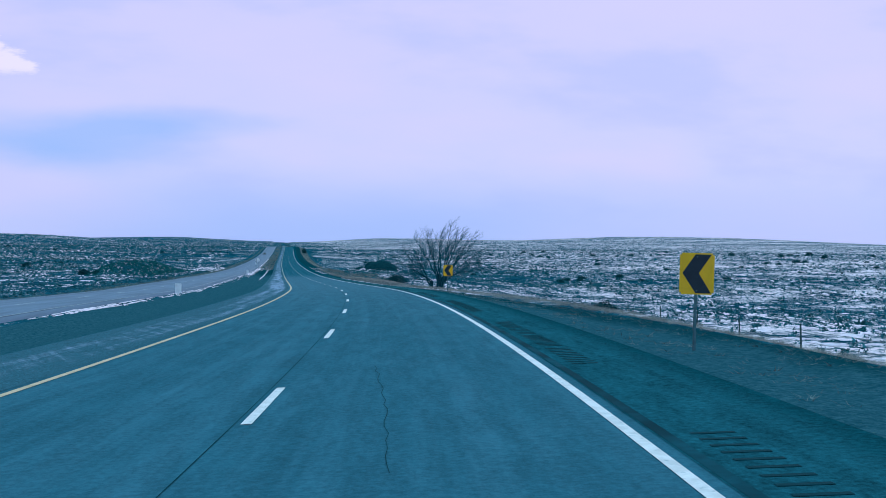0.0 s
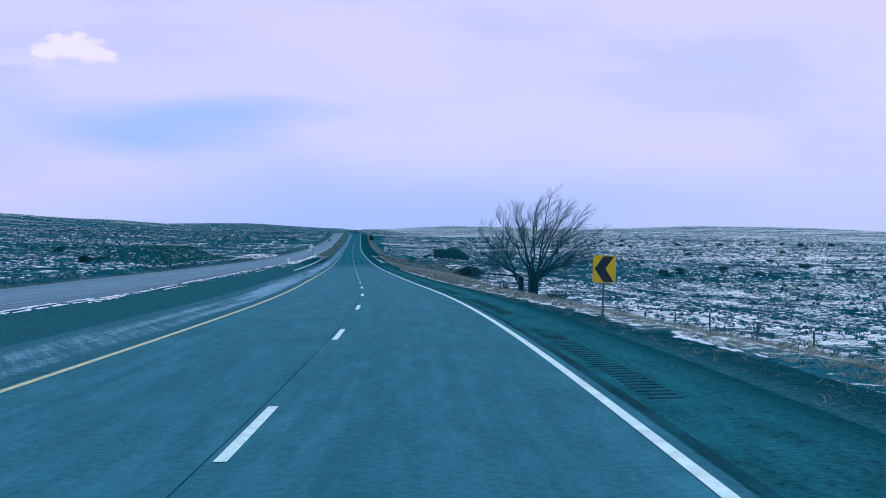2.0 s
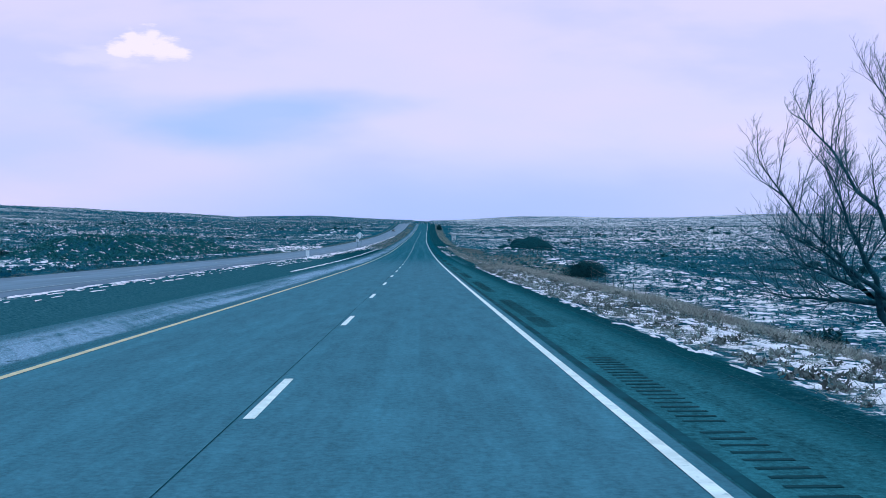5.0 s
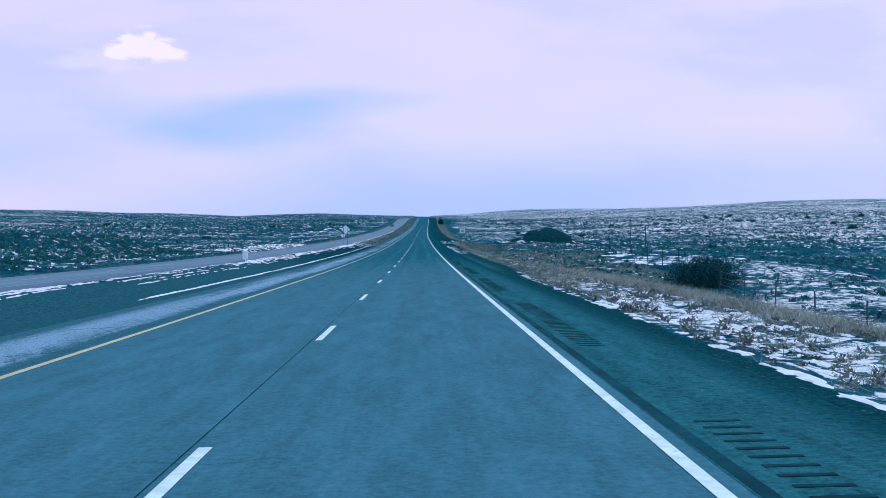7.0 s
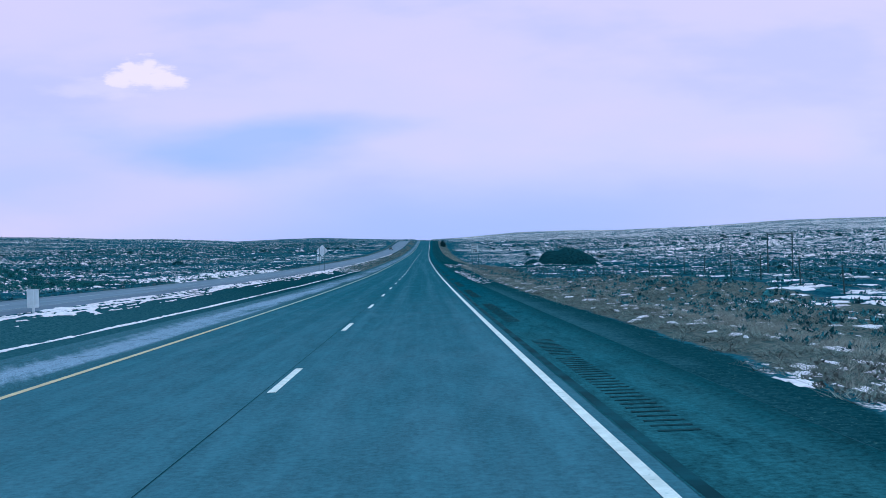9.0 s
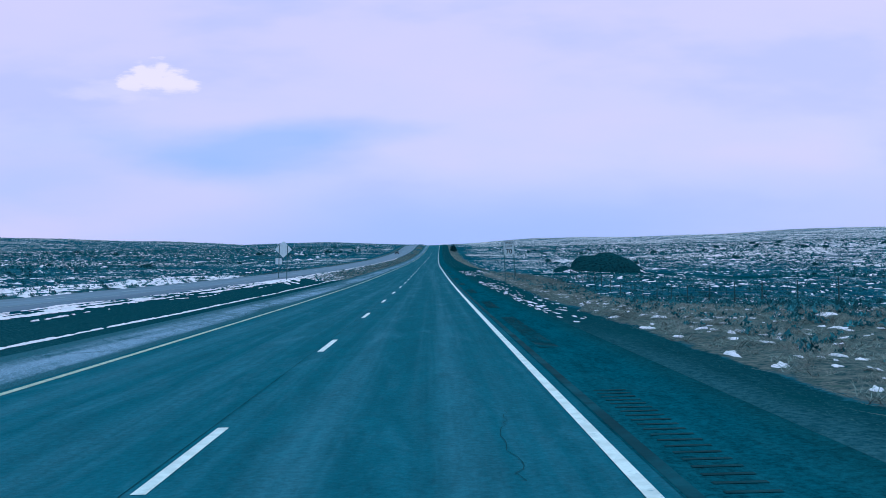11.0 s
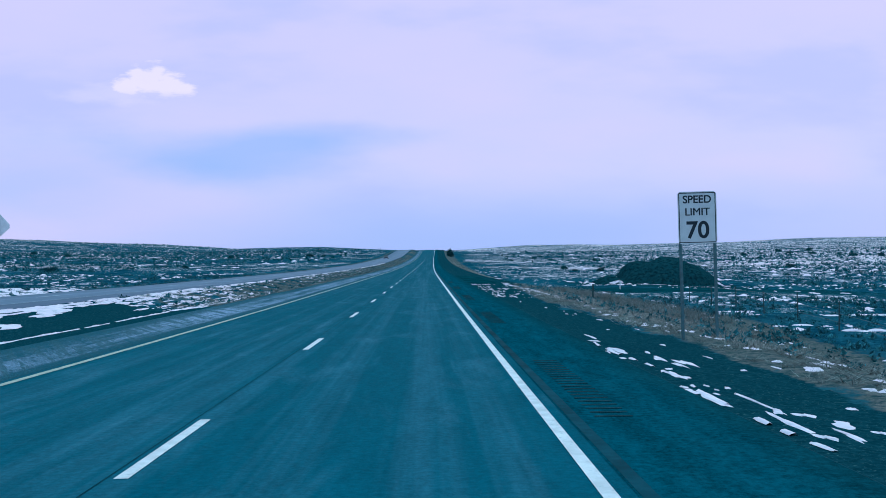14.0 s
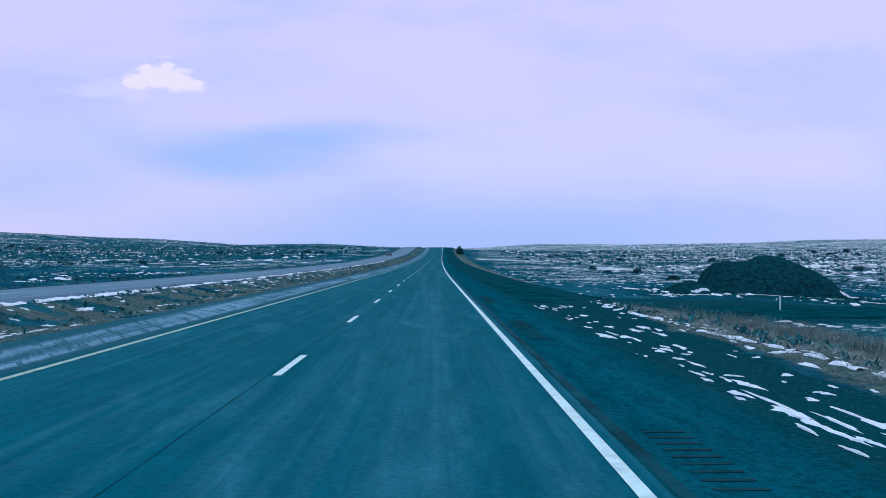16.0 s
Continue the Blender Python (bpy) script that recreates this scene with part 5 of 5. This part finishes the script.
snow_field("snow", VS, verge_edge(VS) - 0.7 + 2.0 * A.rand(n) ** 1.1, sizes(n, 0.15, 0.9), sizes(n, 0.05, 0.20), "thin snow streaks along the gravel edge", 5, 0.4, 0.2)
snow_ribbon(276, 334, 6.0, 0.075, "thin broken snow line on the pavement edge", 400, 0.65, 0.035, 0.30, 1.0)
for s0, s1_, la, dev, num, seed in ((276, 334, 6.0, 0.18, 80, 33), (284, 330, 6.6, 0.30, 40, 34), (352, 390, 6.1, 0.25, 46, 35), (360, 390, 7.0, 0.45, 46, 36)):
    snow_field("snow", A.uniform(s0, s1_, num), la + dev * A.normal(size=num), sizes(num, 0.15, 1.5), sizes(num, 0.05, 0.24), "broken snow scraps along the pavement edge", seed, 0.4, 0.25)
n = 46
snow_field("snow", A.uniform(24, 90, n), 9.0 + 4.0 * A.rand(n), sizes(n, 0.4, 1.8), sizes(n, 0.2, 0.9), "small snow scraps on the stony verge", 6)
for k, (s0, s1_, la, hw, gap) in enumerate(((62, 358, -11.22, 0.06, 0.3), (64, 358, -11.05, 0.06, 0.4), (66, 358, -10.86, 0.07, 0.45), (70, 358, -10.62, 0.07, 0.55), (150, 358, -10.35, 0.09, 0.55), (206, 340, -10.0, 0.10, 0.6), (232, 358, -10.8, 0.16, 0.3), (238, 358, -10.45, 0.17, 0.35))):
    snow_ribbon(s0, s1_, la, hw, "snow windrow beside the opposite road", 500 + 13 * k, gap, 0.05, 0.12, 0.45)
for k, la in enumerate((8.6, 9.4, 10.2, 11.0)):
    snow_ribbon(352 + 3 * k, 394, la, 0.16, "broken snow lying along the verge by the side road", 640 + 9 * k, 0.65, 0.06, 0.3)
for k, la in enumerate((0.9, 1.5, 2.2)):
    snow_ribbon(112, 206, 6.3 + la, 0.09, "drifted snow lying along the verge", 700 + 9 * k, 0.35 + 0.1 * k, 0.05, 0.15)
snow_ribbon(200, 357, -8.0, 0.10, "thin snow line along the median edge", 580, -0.1, 0.05, 0.12, 0.7)
n = 30
snow_field("snow", A.uniform(328, 346, n), -10.6 + 0.35 * A.normal(size=n), sizes(n, 1.5, 5.0), sizes(n, 0.2, 0.6), "bright snow drift lying in the median", 8, 0.5, 0.2)
n = 24
snow_field("snow", 243 + 1.4 * A.normal(size=n), -10.6 + 0.35 * A.normal(size=n), sizes(n, 0.5, 1.6), sizes(n, 0.2, 0.6), "snow heap beside a median marker", 24, 0.8, 0.2)
n = 5200
s_, l_ = spread(n, 40, 396, 12.6, 60, 1.5)
clear = (s_ < 190) | (ripple(*place(s_, l_), 14, 51) > 0.45 - 0.25 * sstep(s_, 290, 330))
s_, l_ = s_[clear], l_[clear]
n = len(s_)
snow_field("snow", s_, l_, sizes(n, 0.15, 1.1), sizes(n, 0.15, 1.2), "broken snow between sagebrush", 9, 0.7)
n = 46
u_ = A.rand(n)
snow_field("snow", 236 + 18 * u_ + A.normal(size=n), 19.0 + 3.0 * A.normal(size=n) * (0.4 + 0.6 * u_), sizes(n, 0.3, 1.5), sizes(n, 0.3, 1.7), "bright snow lying by the fence on a low knoll", 19, 0.6)
n = 560
snow_field("snow", A.uniform(312, 386, n), -22.8 - 8 * A.rand(n), sizes(n, 0.5, 2.6), sizes(n, 0.3, 1.8), "bright snow patch on the far roadside", 10, 0.6)
n = 420
snow_field("snow", A.uniform(352, 520, n), -11.0 + 3.6 * A.rand(n) ** 1.6, sizes(n, 0.2, 2.4), sizes(n, 0.05, 0.26), "snow scraps on the grassy median", 11, 0.6, 0.2)
snow_ribbon(356, 620, -11.1, 0.22, "snow windrow beside the grassy median", 600, 0.15, 0.08)
s_, l_ = spread(600, 354, 560, -6.9, -11.2, 1.0)
scatter("sagebrush", sage_near, s_, l_, 0.2 + 0.35 * A.rand(len(s_)), M["sage_dark"], "low dark brush on the grassy median", "sagebrush", seed=27)

n = 420
snow_field("snow", A.uniform(196, 330, n), -24.0 - 14 * A.rand(n), sizes(n, 0.12, 0.8), sizes(n, 0.1, 0.5), "snow flecks among the roadside scrub", 12, 2.0)
n = 1500
s_, l_ = spread(n, 90, 470, -26, -75, 1.2)
snow_field("snow", s_, l_, sizes(n, 0.3, 2.0), sizes(n, 0.2, 1.2), "broken snow between sagebrush across the road", 13, 0.8)
n = 1100
snow_field("snow", A.uniform(226, 394, n), 8.2 + 8.0 * A.rand(n) ** 1.2, sizes(n, 0.08, 0.6), sizes(n, 0.06, 0.35), "scattered snow scraps in the dry grass", 14, 0.45)
n = 260
snow_field("snow", A.uniform(352, 378, n), -11.2 + 4.0 * A.rand(n) ** 1.4, sizes(n, 0.2, 2.4), sizes(n, 0.06, 0.30), "snow drifted at the start of the grassy median", 15, 0.7, 0.2)

n = 34
u_ = A.rand(n)
snow_field("snow", 404 + 32 * u_, 47.0 + 4.4 * u_ + 0.5 * A.normal(size=n), sizes(n, 0.6, 1.8), sizes(n, 0.4, 1.0), "snow lying along a low bank behind the side road", 17, 1.6)
n = 700
s_, l_ = spread(n, 440, 640, 14, 100, 1.0)
snow_field("snow", s_, l_, sizes(n, 0.3, 1.8), sizes(n, 0.15, 0.9), "broken snow beyond the side road", 18, 0.9)


# ---- fence ----
def fence_lat(s):
    return float(np.interp(s, [20, 150, 200, 230, 300, 380], [13.6, 14.0, 16.4, 18.0, 18.2, 19.0]))


def build_fence():
    s0 = 26.0
    e = thing("wire_fence", spot(s0, fence_lat(s0)))
    inv = e.matrix_world.inverted()
    posts = []
    s_ = s0
    r = random.Random(4)
    while s_ < 378:
        p = spot(s_, fence_lat(s_), -0.05)
        posts.append(p)
        h = 1.22 * r.uniform(0.92, 1.06)
        bm = bmesh.new()
        lean = Vector((r.uniform(-0.05, 0.05), r.uniform(-0.05, 0.05), h))
        tube(bm, inv @ p, inv @ (p + lean), 0.034, 0.028, 6)
        part("post", bm, M["post_wood"], e)
        s_ += 5.0 + r.uniform(-0.4, 0.4)
    for hgt in (0.40, 0.75, 1.08):
        w = Limbs(3)
        w.path([inv @ (p + Vector((0, -0.04, hgt))) for p in posts], 0.006, 0.006)
        mesh_object("wire", w.v, w.f, M["wire"], e, "thin strand of fence wire")
    return tagged(e, "wire fence with dark weathered posts along the range", "fence")


build_fence()


def lone_post(s, lat, h, mat, label):
    e = thing("delineator_post", spot(s, lat, -0.05), heading(s))
    part("post", u_post(h, 0.06), mat, e, "plain channel post")
    part("cap", moved(plate(0.09, 0.12, 0.006, 0.01), 0, -0.008, h - 0.08), mat, e)
    return tagged(e, label, "post")


lone_post(366.5, 11.6, 0.95, M["post_wood"], "short dark delineator post in verge grass")
lone_post(406, 20.5, 0.8, M["sign_back"], "short pale post beside the gravel side road")


def tall_frame(s, lat):
    e = thing("gate_frame", spot(s, lat, -0.1), heading(s))
    for k, x in enumerate((0.0, 1.45)):
        bm = bmesh.new()
        tube(bm, (x, 0, ground_at(s, lat + x) - ground_at(s, lat)), (x + 0.02, 0, 2.45), 0.045, 0.038, 8)
        part("post", bm, M["post_wood"], e)
    bm = bmesh.new()
    tube(bm, (0.0, 0.0, 2.36), (1.46, 0.0, 2.38), 0.03, 0.03, 6)
    part("crossbar", bm, M["post_wood"], e)
    return tagged(e, "two tall dark timber posts joined by a thin bar", "gate")


tall_frame(266.4, 22.2)


# ---- spoil heap, side road ----
def spoil_heap():
    cx, cy, rx, ry, h = 36.0, 462.0, 12.0, 8.5, 3.85
    base = spot(462, 37.0).z
    n, k = 40, 84

    def lift(x, y, q):
        a, b = (x - cx - 2.0) / 8.6, (y - cy) / 7.6
        z = 4.3 * max(0.0, 1 - abs(a) ** 1.7 - b * b)
        z = max(z, 3.8 * max(0.0, 1 - ((x - cx + 1.2) / 4.3) ** 4 - ((y - cy - 1.5) / 4.5) ** 2))
        z = max(z, 1.75 * math.exp(-(((x - cx + 7.0) / 3.0) ** 2 + ((y - cy + 1.5) / 3.2) ** 2)))
        z = z * min(1.0, (1 - q) * 5) + 0.3
        rough = 0.30 * noise.noise(Vector((x, y, 0)) * 0.5) + 0.10 * noise.noise(Vector((x, y, 3)) * 1.9) + 0.05 * noise.noise(Vector((x, y, 7)) * 4.5)
        return z + rough * min(1, (1 - q) * 4)

    v, f = [], []
    for i in range(n + 1):
        q = i / n
        for j in range(k):
            t = 6.283185 * j / k
            wob = 1 + 0.06 * math.sin(3 * t + 1) + 0.04 * math.sin(7 * t)
            x, y = cx + rx * q * wob * math.cos(t), cy + ry * q * wob * math.sin(t)
            v.append((x, y, base - 0.35 + float(lift(x, y, q))))
    for i in range(n):
        for j in range(k):
            f.append((i * k + j, i * k + (j + 1) % k, (i + 1) * k + (j + 1) % k, (i + 1) * k + j))
    e = thing("dirt_mound", (cx, cy, base))
    inv = e.matrix_world.inverted()
    mesh_object("earth", [inv @ Vector(p) for p in v], f, M["dirt"], e, "", True)
    # snow caught along a crease and the foot
    r = random.Random(8)
    for x0, y0, x1, y1, num in ((-7.2, -4.6, -5.3, -3.4, 26), (8.6, -3.6, 10.4, -2.6, 14)):
        sv, sf = [], []
        for i in range(num):
            u = i / (num - 1)
            px, py = x0 + (x1 - x0) * u + r.uniform(-0.15, 0.15), y0 + (y1 - y0) * u + r.uniform(-0.25, 0.25)
            wx, wy = r.uniform(0.12, 0.26), r.uniform(0.10, 0.24)
            o = len(sv)
            for rad, dz in ((0.0, 0.10), (0.6, 0.08), (1.0, -0.08)):
                for j in range(8):
                    t = j * 0.7854
                    qx, qy = px + wx * rad * math.cos(t) * r.uniform(0.8, 1.2), py + wy * rad * math.sin(t)
                    q = math.hypot(qx / rx, qy / ry)
                    sv.append((qx, qy, float(lift(cx + qx, cy + qy, min(q, 1.0))) - 0.35 + dz))
            for ring in (0, 8):
                for j in range(8):
                    sf.append((o + ring + j, o + ring + (j + 1) % 8, o + ring + 8 + (j + 1) % 8, o + ring + 8 + j))
        mesh_object("snow_streak", sv, sf, M["snow"], e, "streak of snow caught in a crease", True)
    return tagged(e, "dark dirt mound with snow caught in its creases", "mound")


spoil_heap()
n = 22
snow_field("snow", 450.5 + 0.5 * A.normal(size=n), 22 + 30 * A.rand(n), sizes(n, 0.2, 0.5), sizes(n, 0.6, 3.0), "thin snow lines at the foot of the dirt mound", 21, 0.3, 0.1)


def side_road():
    ss, ll = np.linspace(396, 424, 15), np.linspace(5.6, 70, 34)
    L, S = np.meshgrid(ll, ss)
    flare = 7.0 * np.exp(-(L - 5.6) / 4.0)
    S2 = S + (S - 410) / 14 * flare
    X, Y = place(S2, L)
    lip = (pave_z(S2, np.full_like(L, 5.6)) - 0.04) * (1 - sstep(L, 5.6, 9.5)) + (ground_z(S2, L) + 0.03) * sstep(L, 5.6, 9.5)
    Z = np.maximum(lip, ground_z(S2, L) + 0.03)
    Z[0] = Z[-1] = -99.0
    Z = np.maximum(Z, ground_z(S2, L) - 0.12)
    n, k = S.shape
    faces = [(i * k + j, i * k + j + 1, (i + 1) * k + j + 1, (i + 1) * k + j) for i in range(n - 1) for j in range(k - 1)]
    ob = mesh_object("side_road", np.stack([X, Y, Z], -1).reshape(-1, 3).tolist(), faces, M["gravel"], None, "", True)
    return tagged(ob, "dark gravel side road leaving the highway", "road", kind="structure")


side_road()


# ---- bank beyond the opposite road, far shrubs, car ----
n = 3800
s_, l_ = spread(n, 218, 314, -27.0, -39, 1.0)
scatter("scrub", [leaf_cloud(34, 0.5, 0.5, 0.55, 0.11, 95 + k, lumps=4) for k in range(4)], s_, l_, 0.35 + 0.5 * A.rand(n) ** 1.5, M["juniper_grey"], "dense dark scrub covering a roadside bank", "scrub", seed=12)

bare_tree("bare_shrub", spot(905, -62), 4.6, 41, "small leafless tree on the far rise", 3, 0.7)
bare_tree("bare_shrub", spot(880, -36), 3.2, 42, "small leafless shrub on the far rise", 3, 0.6)
bare_tree("bare_shrub", spot(900, -27), 3.4, 43, "small leafless shrub on the far rise", 3, 0.6)


def small_car(s, lat):
    e = thing("car", (0, 0, 0))
    m = on_road(s, lat, opp_z, 0.0)
    e.matrix_world = m @ Matrix.Rotation(math.pi, 4, "Z")
    prof = [(-2.2, 0.35), (-2.25, 0.75), (-1.9, 0.95), (-1.35, 1.02), (-0.7, 1.48), (0.9, 1.52), (1.7, 1.05), (2.15, 0.95), (2.2, 0.4)]
    bm = flat_poly([(y, z) for y, z in prof], 0.88, 1.76)
    bmesh.ops.rotate(bm, verts=bm.verts[:], cent=(0, 0, 0), matrix=Matrix.Rotation(radians(90), 3, "Z"))
    body = part("body", bm, M["car_paint"], e, "dark painted body")
    bm = bmesh.new()
    vs = [bm.verts.new(p) for p in ((-0.72, 1.38, 1.06), (0.72, 1.38, 1.06), (0.62, 0.78, 1.46), (-0.62, 0.78, 1.46))]
    f_ = bm.faces.new(vs)
    bmesh.ops.translate(bm, verts=vs, vec=(0, 0.03, 0.02))
    part("windscreen", bm, M["car_glass"], e, "dark glass windscreen")
    for x in (-0.66, 0.66):
        part("headlight", box(bmesh.new(), 0.32, 0.06, 0.14, Matrix.Translation((x, 2.24, 0.72)), 0.01), M["lamp_glass"], e, "clear headlight")
    for x in (-0.82, 0.82):
        for y in (-1.35, 1.35):
            bm = bmesh.new()
            tube(bm, (x - 0.1, y, 0.33), (x + 0.1, y, 0.33), 0.33, 0.33, 16)
            w = part("wheel", bm, M["rubber"], e, "black tyre")
    return tagged(e, "dark car on the distant opposite road", "car")


small_car(742, -16.2)
